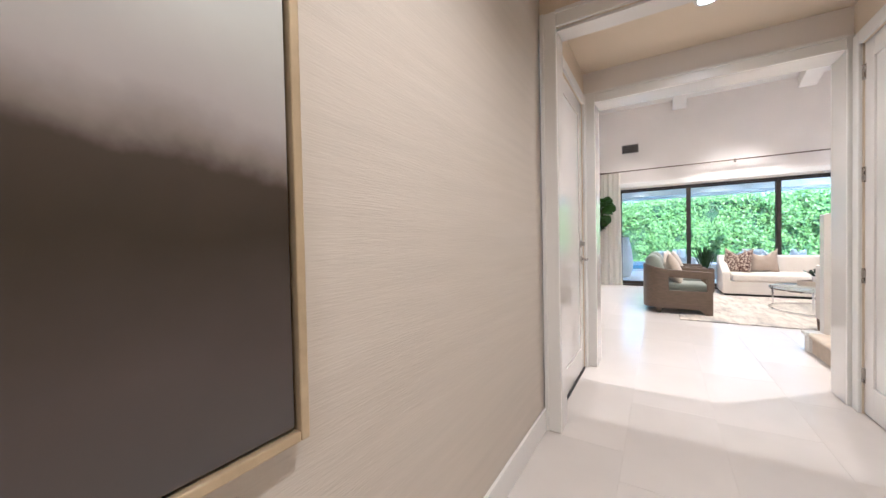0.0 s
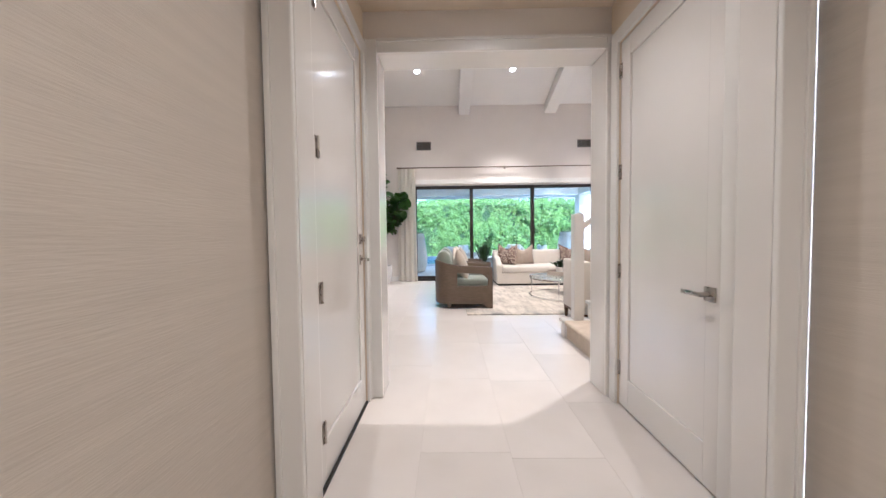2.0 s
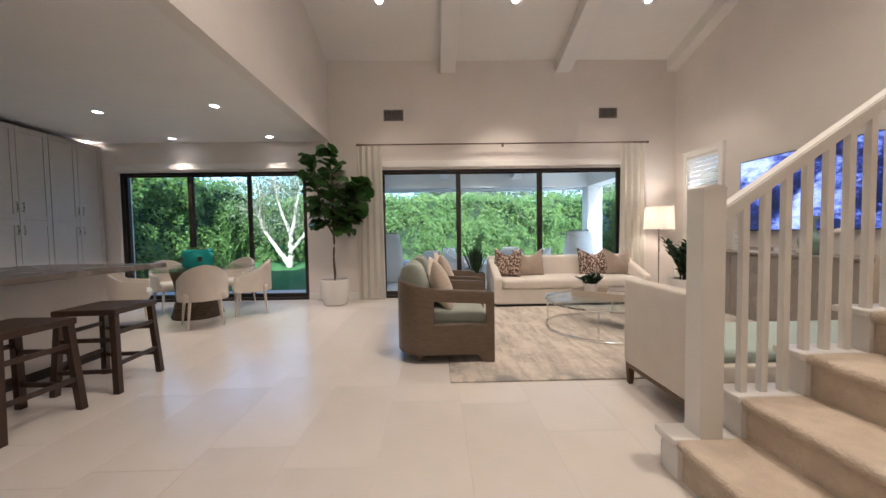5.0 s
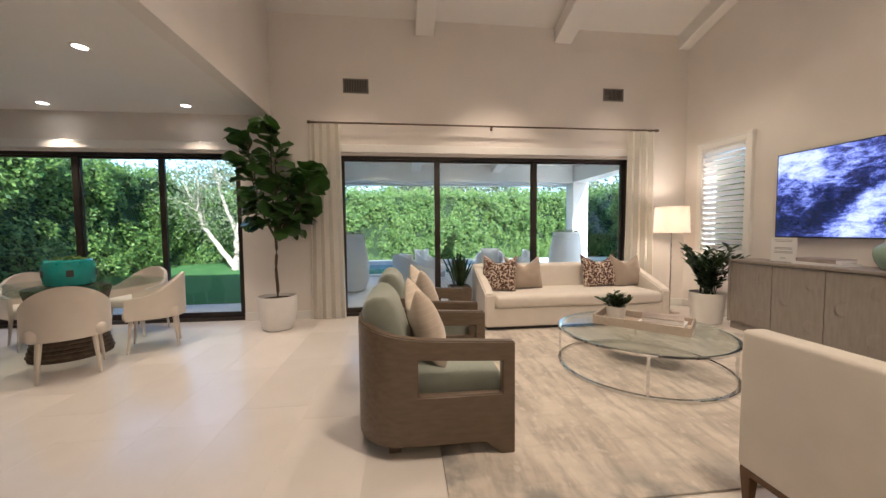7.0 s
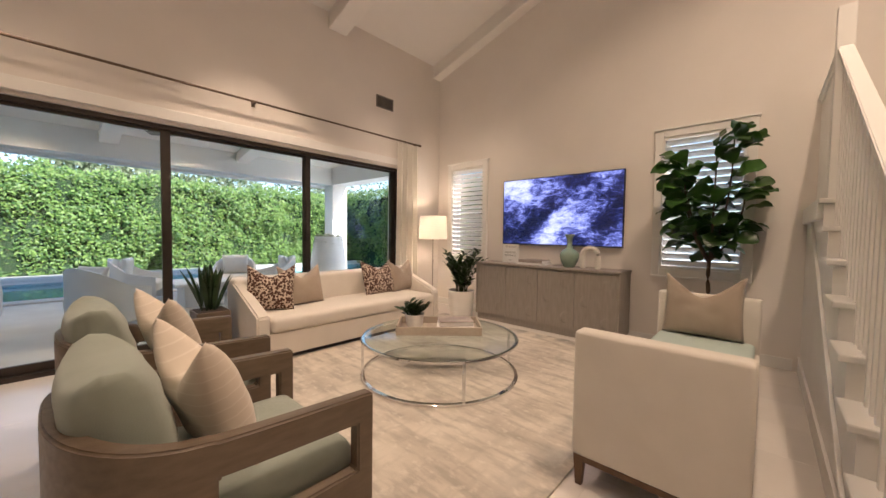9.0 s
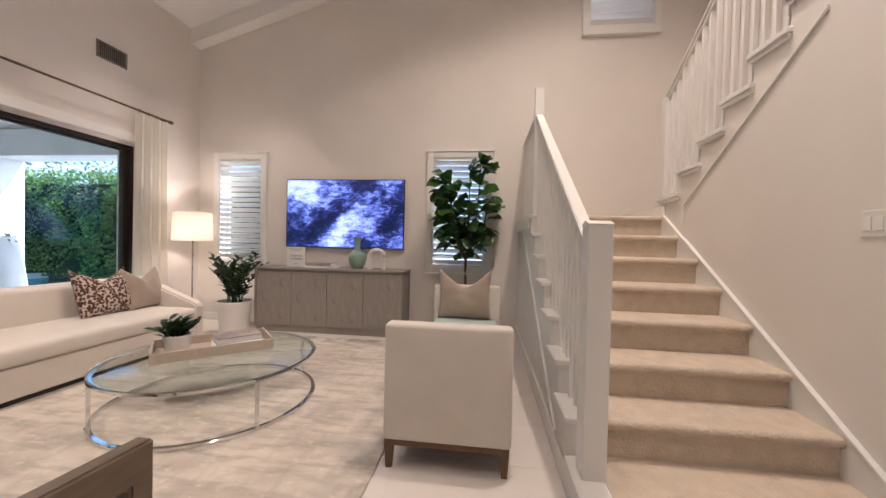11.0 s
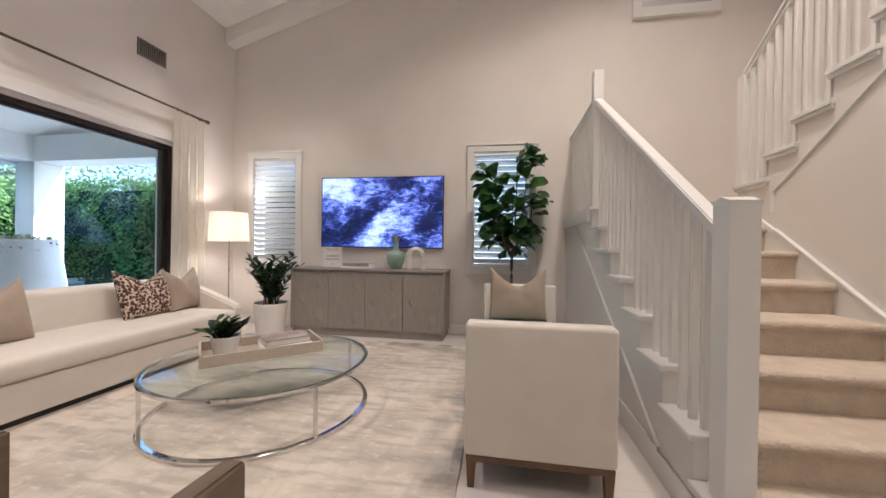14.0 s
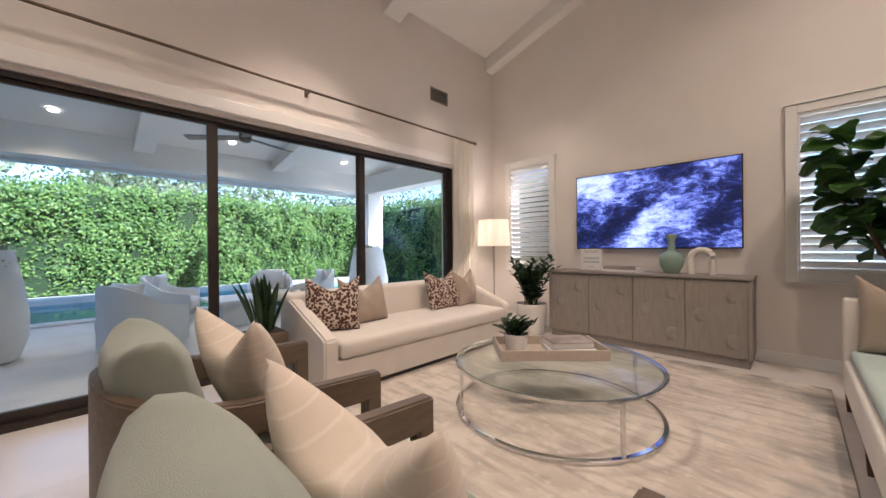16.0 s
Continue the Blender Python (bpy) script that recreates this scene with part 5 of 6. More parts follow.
# ---- floor lamp ----
lamp = thing("floor_lamp", "slim metal floor lamp with a white drum shade, lit", "floor lamp", m=pose(4.36, 9.66, 0))
part("base", lathe([(0.0001, 0.0), (0.13, 0.0), (0.13, 0.014), (0.125, 0.018), (0.012, 0.020), (0.0001, 0.020)], 36), NICKEL, lamp, "", True)
part("pole", tube([(0, 0, 0.018), (0, 0, 1.50)], 0.009, seg=10), NICKEL, lamp, "", True)
part("shade", lathe([(0.245, 1.235), (0.225, 1.63), (0.222, 1.63), (0.242, 1.235), (0.245, 1.235)], 48), SHADE, lamp, "white linen drum shade", True)
part("bulb", lathe([(0.0001, 1.36), (0.025, 1.37), (0.032, 1.41), (0.02, 1.45), (0.012, 1.48)], 16), glow("bulb", (1.0, 0.88, 0.72), 9), lamp, "glowing bulb", True)

# ---- television wall ----
tv = thing("television", "large wall-mounted flat television showing white surf", "television", m=pose(XT - 0.005, 7.69, 1.683))
part("case", boxes((-0.055, -0.022, -0.905, 0.905, -0.505, 0.505), (-0.022, 0.0, -0.35, 0.35, -0.25, 0.25), bevel=0.004), DARK, tv, "slim black case")
part("screen", boxes((-0.0565, -0.0552, -0.893, 0.893, -0.490, 0.493)), SCREEN, tv, "lit blue and white picture of surf")

cred = thing("credenza", "grey-washed wooden credenza with four carved doors", "credenza", m=pose(4.48, 7.75, 0))
CW = 1.06
part("top", boxes((-0.012, 0.455, -CW - 0.01, CW + 0.01, 0.868, 0.897), bevel=0.004), CERUSED, cred)
part("plinth", boxes((0.03, 0.44, -CW + 0.02, CW - 0.02, 0.0, 0.09), bevel=0.003), CERUSED, cred)
for s in (-1, 1):
    part("side_panel", boxes((0.0, 0.45, *sorted((s * CW, s * (CW - 0.03))), 0.085, 0.868), bevel=0.003), CERUSED, cred)
part("carcass", boxes((0.03, 0.45, -CW + 0.03, CW - 0.03, 0.085, 0.868)), CERUSED, cred)


def carved_door(w, h):
    """A door face with three shallow carved crescents."""
    bm = bmesh.new()
    nu, nv = 30, 40
    spots = ((0.74, 0.80), (0.24, 0.52), (0.74, 0.20))
    grid = []
    for j in range(nv + 1):
        row = []
        for i in range(nu + 1):
            u, q = i / nu, j / nv
            hgt = 0.0
            for a, b in spots:
                bow = a - 0.05 * max(0.0, 1 - ((q - b) / 0.085) ** 2)
                side = u - bow
                fall = max(0.0, 1 - side / 0.15) if side >= 0 else max(0.0, 1 + side / 0.035)
                hgt = max(hgt, fall * max(0.0, 1 - ((q - b) / 0.10) ** 2))
            row.append(bm.verts.new((-0.017 * hgt, (0.5 - u) * w, q * h)))
        grid.append(row)
    for a, b in zip(grid, grid[1:]):
        for i in range(nu):
            bm.faces.new((a[i], b[i], b[i + 1], a[i + 1]))
    r = bmesh.ops.extrude_face_region(bm, geom=bm.faces[:])
    for g in r["geom"]:
        if isinstance(g, bmesh.types.BMVert):
            g.co.x = 0.022
    bmesh.ops.recalc_face_normals(bm, faces=bm.faces)
    return bm


dw = (2 * CW - 0.06) / 4
for i in range(4):
    d = part("door", carved_door(dw - 0.008, 0.755), CERUSED, cred, "carved grey-washed door")
    d.location = (0.006, CW - 0.03 - (i + 0.5) * dw, 0.10)

ZC = 0.8975
sign = thing("paper_sign", "white printed card leaning in an acrylic stand", "sign", m=pose(4.66, 8.30, ZC, 0, 0, 0))
part("card", boxes((0.0, 0.002, -0.14, 0.14, 0.006, 0.285)), PAPER, sign)
bars = bmesh.new()
for zz, hw in ((0.255, 0.10), (0.238, 0.085), (0.165, 0.10), (0.150, 0.10), (0.120, 0.10), (0.105, 0.10), (0.045, 0.03)):
    box(bars, -0.0012, -0.0004, -hw, hw, zz, zz + 0.006)
part("printed_lines", bars, INK, sign, "grey printed lines")
part("stand", boxes((-0.03, 0.09, -0.145, 0.145, 0.0, 0.004), (0.003, 0.006, -0.145, 0.145, 0.004, 0.29)), ACRYLIC, sign, "clear acrylic stand")
for i, (w, d, h, z, rz) in enumerate(((0.44, 0.26, 0.028, 0.0, 4), (0.38, 0.24, 0.042, 0.028, -3))):
    bk = thing("book", "large pale hardback book lying flat on the credenza", "book", "credenza books", pose(4.72, 7.93, ZC + z, 0, 0, 90 + rz))
    part("pages", boxes((-w / 2 + 0.004, w / 2 - 0.004, -d / 2 + 0.004, d / 2 - 0.003, 0.003, h - 0.003)), PAPER, bk)
    part("cover", boxes((-w / 2, w / 2, -d / 2, d / 2, h - 0.003, h), (-w / 2, w / 2, -d / 2, d / 2, 0, 0.003), (-w / 2, w / 2, d / 2 - 0.003, d / 2, 0.003, h - 0.003)), BOOK_DARK if i else PAPER, bk)
vase = thing("vase", "celadon green bottle-necked ceramic vase", "vase", m=pose(4.70, 7.40, ZC))
part("body", lathe([(0.060, 0.0), (0.072, 0.012), (0.108, 0.075), (0.124, 0.14), (0.122, 0.185), (0.095, 0.225), (0.050, 0.250), (0.040, 0.262), (0.036, 0.30), (0.034, 0.36), (0.045, 0.40), (0.066, 0.432), (0.068, 0.445), (0.060, 0.444), (0.036, 0.395), (0.028, 0.33)], 40), CELADON, vase, "", True)
arch = thing("arch_sculpture", "white textured arch-shaped ceramic sculpture", "sculpture", m=pose(4.70, 7.12, ZC, 0, 0, 90))
ap = [(-0.095, 0, 0.0), (-0.098, 0, 0.10)] + [(-0.098 * math.cos(math.pi * k / 10), 0, 0.17 + 0.098 * math.sin(math.pi * k / 10)) for k in range(11)] + [(0.098, 0, 0.10), (0.095, 0, 0.0)]
part("body", tube(ap, 0.034, seg=14), surface("rough_white_ceramic", (0.76, 0.72, 0.66), (0.68, 0.64, 0.58), 0.8, 14, 60, 0.8), arch, "", True)

# ---- dining room ----
DX, DY = -3.32, 8.87
dt = thing("dining_table", "round glass dining table on a woven rattan drum base", "dining table", m=pose(DX, DY, 0))
part("glass_top", lathe([(0.0001, 0.738), (0.80, 0.738), (0.807, 0.745), (0.80, 0.752), (0.0001, 0.752)], 64), CLEAR, dt, "thick clear glass top", True)
part("drum_base", lathe([(0.0001, 0.0), (0.33, 0.0), (0.33, 0.03), (0.27, 0.30), (0.27, 0.42), (0.34, 0.70), (0.34, 0.737), (0.0001, 0.737)], 40), WICKER, dt, "dark woven rattan drum", True)
for k in range(16):
    z = 0.04 + 0.043 * k
    r = 0.337 - 0.062 * math.sin(math.pi * min(1, max(0, (z - 0.02) / 0.7)))
    ring = [(r * math.cos(a * math.pi / 16), r * math.sin(a * math.pi / 16), z) for a in range(32)]
    part("woven_ring", tube(ring, 0.012, seg=5, closed=True), WICKER, dt)
gs = thing("garden_stool_planter", "turquoise glazed drum planter on the dining table", "planter", m=pose(DX + 0.02, DY, 0.753))
part("body", lathe([(0.17, 0.0), (0.19, 0.012), (0.205, 0.08), (0.212, 0.14), (0.205, 0.20), (0.19, 0.262), (0.17, 0.275), (0.15, 0.272), (0.15, 0.24), (0.0001, 0.24)], 40), TEAL, gs, "", True)
for k in range(14):
    a = 2 * math.pi * k / 14
    for z in (0.035, 0.24):
        b = bmesh.new()
        bmesh.ops.create_icosphere(b, subdivisions=1, radius=0.009, matrix=Matrix.Translation((0.198 * math.cos(a), 0.198 * math.sin(a), z)))
        part("stud", b, TEAL, gs)
# No holes: near-black plates paint the shade inside the cut-outs.
for k in range(5):
    a = 2 * math.pi * k / 5 + 0.4
    b = boxes((0.200, 0.2125, -0.028, 0.028, 0.10, 0.17), bevel=0.003)
    bmesh.ops.transform(b, matrix=pose(0, 0, 0, 0, 0, math.degrees(a)), verts=b.verts)
    part("cutout", b, DARK, gs, "dark cut-out")
moss_rng = random.Random(2)
mv, mf = [], []
for i in range(500):
    a, r = moss_rng.uniform(0, 6.28), 0.14 * math.sqrt(moss_rng.random())
    c = Vector((r * math.cos(a), r * math.sin(a), 0.262 + 0.035 * (1 - r / 0.15) + moss_rng.uniform(-0.01, 0.012)))
    e = Euler((moss_rng.uniform(-1, 1), moss_rng.uniform(-1, 1), a)).to_matrix()
    n0 = len(mv)
    mv += [tuple(c + e @ Vector(q)) for q in ((-0.016, -0.008, 0), (0.016, -0.008, 0), (0.018, 0.010, 0), (-0.014, 0.010, 0))]
    mf.append((n0, n0 + 1, n0 + 2, n0 + 3))
me = bpy.data.meshes.new("moss")
me.from_pydata(mv, [], mf)
me.materials.append(HEDGE_LEAF)
o = new("moss", me)
o.parent = gs


def tub_chair(m):
    c = thing("dining_chair", "ivory leather tub dining chair with tapered legs", "dining chair", "dining chairs", m)
    arc = [(0.24, -0.27), (0.12, -0.275), (0.0, -0.28)] + [(-0.26 * math.sin(math.pi * i / 18), -0.28 * math.cos(math.pi * i / 18)) for i in range(1, 18)] + [(0.0, 0.28), (0.12, 0.275), (0.24, 0.27)]
    n = len(arc) - 1
    band(arc, 0.035, lambda i: 0.36, lambda i: 0.60 + 0.24 * math.sin(math.pi * i / n) ** 1.6, SHELL_CHAIR, "shell", c)
    part("seat", padded(-0.22, 0.27, -0.255, 0.255, 0.355, 0.475, 0.04, 3, 0.012), SHELL_CHAIR, c, "", True)
    for sx, sy in ((0.20, -0.2), (0.20, 0.2), (-0.17, -0.17), (-0.17, 0.17)):
        part("leg", tube([(sx * 1.18, sy * 1.18, 0.0), (sx, sy, 0.37)], 0.011, seg=8, taper=0.021), SHELL_CHAIR, c, "", True)
    return c


first = None
for ang, rad, turn in ((-51, 0.74, 0), (14, 0.76, 14), (215, 0.82, 0), (148, 0.84, 0), (82, 0.86, 0)):
    a = radians(ang)
    m = pose(DX + rad * math.cos(a), DY + rad * math.sin(a), 0, 0, 0, ang + 180 + turn)
    first = copy_thing(first, m) if first else tub_chair(m)

island = thing("kitchen_island", "kitchen island with a grey stone worktop", "kitchen island", m=pose(-3.55, 5.75, 0))
part("body", boxes((-0.55, 0.55, -1.35, 1.30, 0.10, 0.872), bevel=0.004), CABINET, island)
part("toe_kick", boxes((-0.50, 0.50, -1.30, 1.25, 0.0, 0.10)), DARK, island)
part("worktop", boxes((-0.62, 0.84, -1.42, 1.72, 0.874, 0.925), bevel=0.005), COUNTER, island, "grey stone worktop with an overhang")


def stool(m):
    c = thing("counter_stool", "dark wooden square counter stool with stretchers", "stool", "counter stools", m)
    h, w = 0.655, 0.215
    part("seat", boxes((-w - 0.012, w + 0.012, -w - 0.012, w + 0.012, h - 0.045, h), bevel=0.008), DARK_WOOD, c)
    for sx in (-1, 1):
        for sy in (-1, 1):
            b = prism([(-0.022, 0), (0.022, 0), (0.022, h - 0.045), (-0.022, h - 0.045)], -0.022, 0.022)
            for vv in b.verts:
                k = 1 - vv.co.z / h
                vv.co.x += sx * (w - 0.024 + 0.035 * k)
                vv.co.y += sy * (w - 0.024 + 0.035 * k)
            part("leg", b, DARK_WOOD, c)
    for z in (0.16, 0.40):
        k = 0.035 * (1 - z / h)
        e = w - 0.024 + k
        for s in (-1, 1):
            part("stretcher", boxes((-e, e, s * e - 0.012, s * e + 0.012, z, z + 0.032), bevel=0.003), DARK_WOOD, c)
            part("stretcher", boxes((s * e - 0.012, s * e + 0.012, -e, e, z + 0.05, z + 0.082), bevel=0.003), DARK_WOOD, c)
    return c


st = stool(pose(-2.36, 6.36, 0, 0, 0, 4))
copy_thing(st, pose(-2.40, 5.70, 0, 0, 0, -3))


def pantry(y):
    c = thing("tall_cabinet", "tall pale grey panelled pantry cabinet", "cabinet", "pantry cabinets", pose(-5.78, y, 0))
    part("body", boxes((-1.1, -0.022, -0.44, 0.44, 0.09, 2.90)), CABINET, c)
    part("toe_kick", boxes((-1.0, -0.06, -0.44, 0.44, 0.0, 0.09)), DARK, c)
    for z0, z1, hz in ((0.10, 1.50, 1.28), (1.51, 2.89, 1.62)):
        for s in (-1, 1):
            ya, yb = sorted((s * 0.003, s * 0.437))
            d = part("door", boxes((-0.022, 0.0, ya, ya + 0.07, z0, z1), (-0.022, 0.0, yb - 0.07, yb, z0, z1), (-0.022, 0.0, ya + 0.07, yb - 0.07, z0, z0 + 0.08), (-0.022, 0.0, ya + 0.07, yb - 0.07, z1 - 0.08, z1),
                                   (-0.022, -0.010, ya + 0.07, yb - 0.07, z0 + 0.08, z1 - 0.08), bevel=0.0015, seg=1), CABINET, c)
            hy = s * 0.04
            part("handle", boxes((0.018, 0.028, hy - 0.006, hy + 0.006, hz, hz + 0.15), (0.0, 0.018, hy - 0.005, hy + 0.005, hz + 0.01, hz + 0.022), (0.0, 0.018, hy - 0.005, hy + 0.005, hz + 0.128, hz + 0.14)), NICKEL, d, "bar handle")
    return c


pt = pantry(YB - 0.47)
for k in range(1, 4):
    copy_thing(pt, pose(-5.78, YB - 0.47 - 0.885 * k, 0))

# ---- outside ----
solid("ground", boxes((-400, 400, -400, 400, -1.6, -1.5)), PAVING, "pale ground reaching to the horizon", "ground")
PX0, PX1, PY0, PY1 = -1.4, 10.0, 15.25, 19.3
solid("patio_floor", boxes((-2.1, 11, YB + 0.28, PY0, -1.5, -0.02), (-9.5, -2.1, YB + 0.28, 11.55, -1.5, -0.02), (-2.1, PX0, PY0, 21.5, -1.5, -0.02), (PX0, 11, PY1, 21.5, -1.5, -0.02)), PAVING, "pale limestone paving of the patio", "pavement")
solid("side_yard", boxes((XT + 0.2, 11, -6, YB + 0.28, -1.5, -0.03)), PAVING, "pale paving beside the house", "pavement")
solid("pool_shell", boxes((PX0, PX1, PY0, PY1, -1.5, -1.2)), POOL, "turquoise plastered swimming pool floor", "pool")
solid("pool_water", boxes((PX0, PX1, PY0, PY1, -0.14, -0.10)), WATER, "clear blue swimming pool water", "water").visible_shadow = False
solid("pool_coping", boxes((PX0 - 0.15, PX1, PY0 - 0.30, PY0 + 0.03, -0.019, 0.02), (PX0 - 0.15, PX1, PY1 - 0.03, PY1 + 0.25, -0.019, 0.06), bevel=0.008), PAVING, "pale stone coping of the pool", "coping")
solid("lawn", boxes((-30, -2.1, 11.55, 30, -1.5, -0.01)), GRASS, "short green lawn", "lawn")
solid("house_wall_outside", boxes((XK - 6, XK - 0.2, YB + 0.2, YB + 0.4, -0.1, 3.4)), STUCCO, "white stucco garden wall", "wall")
# covered patio
PR = 14.25
for cx0, cx1 in ((-1.75, -1.32), (4.98, 5.42)):
    pc = tagged(new("patio_column"), "square white stucco patio column", "column", kind="structure")
    part("shaft", boxes((cx0, cx1, PR - 0.2, PR + 0.22, -0.02, 2.60), bevel=0.012), STUCCO, pc)
    part("foot", boxes((cx0 - 0.02, cx1 + 0.02, PR - 0.22, PR + 0.24, -0.02, 0.10), bevel=0.008), STUCCO, pc)
solid("patio_header", boxes((-1.75, 5.42, PR - 0.16, PR + 0.18, 2.60, 3.10), (-1.85, 5.5, PR + 0.18, PR + 0.42, 2.55, 2.72), bevel=0.006), STUCCO, "white patio header beam with eave board", "beam")
solid("patio_side_beam", boxes((4.98, 5.42, YB + 0.28, PR - 0.16, 2.60, 3.05), (-1.75, -1.32, YB + 0.28, PR - 0.16, 2.60, 3.05), bevel=0.006), STUCCO, "white patio side beam", "beam")


def patio_z(y):
    return 3.02 + 0.16 * (PR - y)


pr = prism([(YB + 0.28, patio_z(YB + 0.28)), (PR + 0.4, patio_z(PR + 0.4)), (PR + 0.4, patio_z(PR + 0.4) + 0.12), (YB + 0.28, patio_z(YB + 0.28) + 0.12)], -1.85, 5.5)
bmesh.ops.transform(pr, matrix=Matrix(((0, 1, 0, 0), (1, 0, 0, 0), (0, 0, 1, 0), (0, 0, 0, 1))), verts=pr.verts)
bmesh.ops.recalc_face_normals(pr, faces=pr.faces)
solid("patio_ceiling", pr, PAINT_CEIL, "sloping white patio ceiling", "ceiling")
for bx0 in (0.50, 2.66):
    b = prism([(YB + 0.29, patio_z(YB + 0.29) - 0.2), (PR - 0.17, patio_z(PR - 0.17) - 0.2), (PR - 0.17, patio_z(PR - 0.17) - 0.004), (YB + 0.29, patio_z(YB + 0.29) - 0.004)], bx0, bx0 + 0.26)
    bmesh.ops.transform(b, matrix=Matrix(((0, 1, 0, 0), (1, 0, 0, 0), (0, 0, 1, 0), (0, 0, 0, 1))), verts=b.verts)
    bmesh.ops.recalc_face_normals(b, faces=b.faces)
    solid("patio_beam", b, PAINT_CEIL, "white painted patio ceiling beam", "beam", group="patio beams")
for lx in (-0.35, 1.8, 4.0):
    recessed_light(lx, 13.5, patio_z(13.5) - 0.012, -math.degrees(math.atan(0.16)))
fan = thing("ceiling_fan", "three-bladed weathered grey patio ceiling fan at rest", "ceiling fan", m=pose(1.57, 11.95, patio_z(11.95)))
part("rod", tube([(0, 0, 0.0), (0, 0, -0.48)], 0.012, seg=8), BRONZE, fan, "", True)
part("motor", lathe([(0.0001, -0.64), (0.05, -0.64), (0.075, -0.62), (0.085, -0.56), (0.075, -0.49), (0.03, -0.46), (0.0001, -0.46)], 24), BRONZE, fan, "", True)
part("canopy", lathe([(0.0001, -0.05), (0.05, -0.05), (0.065, 0.0), (0.0001, 0.0)], 20), BRONZE, fan, "", True)
for k in range(3):
    b = boxes((0.07, 0.80, -0.065, 0.065, -0.008, 0.008), bevel=0.005)
    bmesh.ops.transform(b, matrix=pose(0, 0, -0.58, 0, 0, 20 + 120 * k) @ pose(0, 0, 0, 11, 0, 0), verts=b.verts)
    part("blade", b, FAN_GREY, fan)


def planter(x, y, label, seed):
    t = thing("tall_planter", label, "planter", "patio planters", pose(x, y, -0.02))
    part("urn", lathe([(0.26, 0.0), (0.34, 0.03), (0.41, 0.25), (0.42, 0.5), (0.38, 0.85), (0.31, 1.22), (0.315, 1.25), (0.27, 1.25), (0.27, 1.16), (0.0001, 1.16)], 40), STUCCO, t, "", True)
    r = random.Random(seed)
    vs, fs = [], []
    for i in range(420):
        a = r.uniform(0, 6.28)
        hang = r.random() < 0.35
        rad = 0.325 if hang else 0.30 * math.sqrt(r.random())
        c = Vector((rad * math.cos(a), rad * math.sin(a), 1.20 - r.uniform(0, 0.28) if hang else 1.22 + r.uniform(-0.03, 0.09)))
        if hang:
            c.xy *= 1 + 0.08 * (1.2 - c.z)
        e = Euler((r.uniform(-1, 1), r.uniform(-1, 1), a)).to_matrix()
        n0 = len(vs)
        vs += [tuple(c + e @ Vector(q)) for q in ((-0.02, -0.011, 0), (0.02, -0.011, 0), (0.022, 0.012, 0), (-0.018, 0.012, 0))]
        fs.append((n0, n0 + 1, n0 + 2, n0 + 3))
    me_ = bpy.data.meshes.new("foliage")
    me_.from_pydata(vs, [], fs)
    me_.materials.append(OLIVE_LEAF)
    o_ = new("foliage", me_)
    o_.parent = t


planter(-0.92, 12.65, "tall white tapered planter with trailing plants on the patio", 1)
planter(4.28, 13.0, "tall white tapered planter with trailing plants on the patio", 2)


def patio_chair(m):
    c = thing("patio_chair", "white rounded outdoor lounge chair with cushion", "lounge chair", "patio chairs", m)
    arc = [(0.36, -0.36), (0.15, -0.38)] + [(-0.36 * math.sin(math.pi * i / 16), -0.38 * math.cos(math.pi * i / 16)) for i in range(17)] + [(0.15, 0.38), (0.36, 0.36)]
    n = len(arc) - 1
    band(arc, 0.05, lambda i: 0.04, lambda i: 0.50 + 0.32 * math.sin(math.pi * i / n) ** 1.3, OUTDOOR_WHITE, "shell", c)
    part("seat_cushion", padded(-0.28, 0.38, -0.33, 0.33, 0.22, 0.40, 0.05, 3, 0.02), LINEN_WHITE, c, "", True)
    b = cushion_mesh(0.5, 0.42, 0.18, 0.0, seed=3)
    bmesh.ops.transform(b, matrix=pose(-0.2, 0, 0.42, 12, 0, 90), verts=b.verts)
    part("back_cushion", b, OUTDOOR_WHITE, c, "", True)
    return c


pc1 = patio_chair(pose(0.42, 12.35, -0.02, 0, 0, 35))
for px, py, pr_ in ((0.95, 14.0, -20), (2.55, 13.85, -110), (3.2, 13.3, 170)):
    copy_thing(pc1, pose(px, py, -0.02, 0, 0, pr_))
ptb = thing("patio_table", "low square white outdoor coffee table", "patio table", m=pose(1.75, 13.1, -0.02))
part("top", boxes((-0.45, 0.45, -0.45, 0.45, 0.38, 0.43), bevel=0.01), OUTDOOR_WHITE, ptb)
part("pedestal", boxes((-0.3, 0.3, -0.3, 0.3, 0.0, 0.38), bevel=0.01), OUTDOOR_WHITE, ptb)


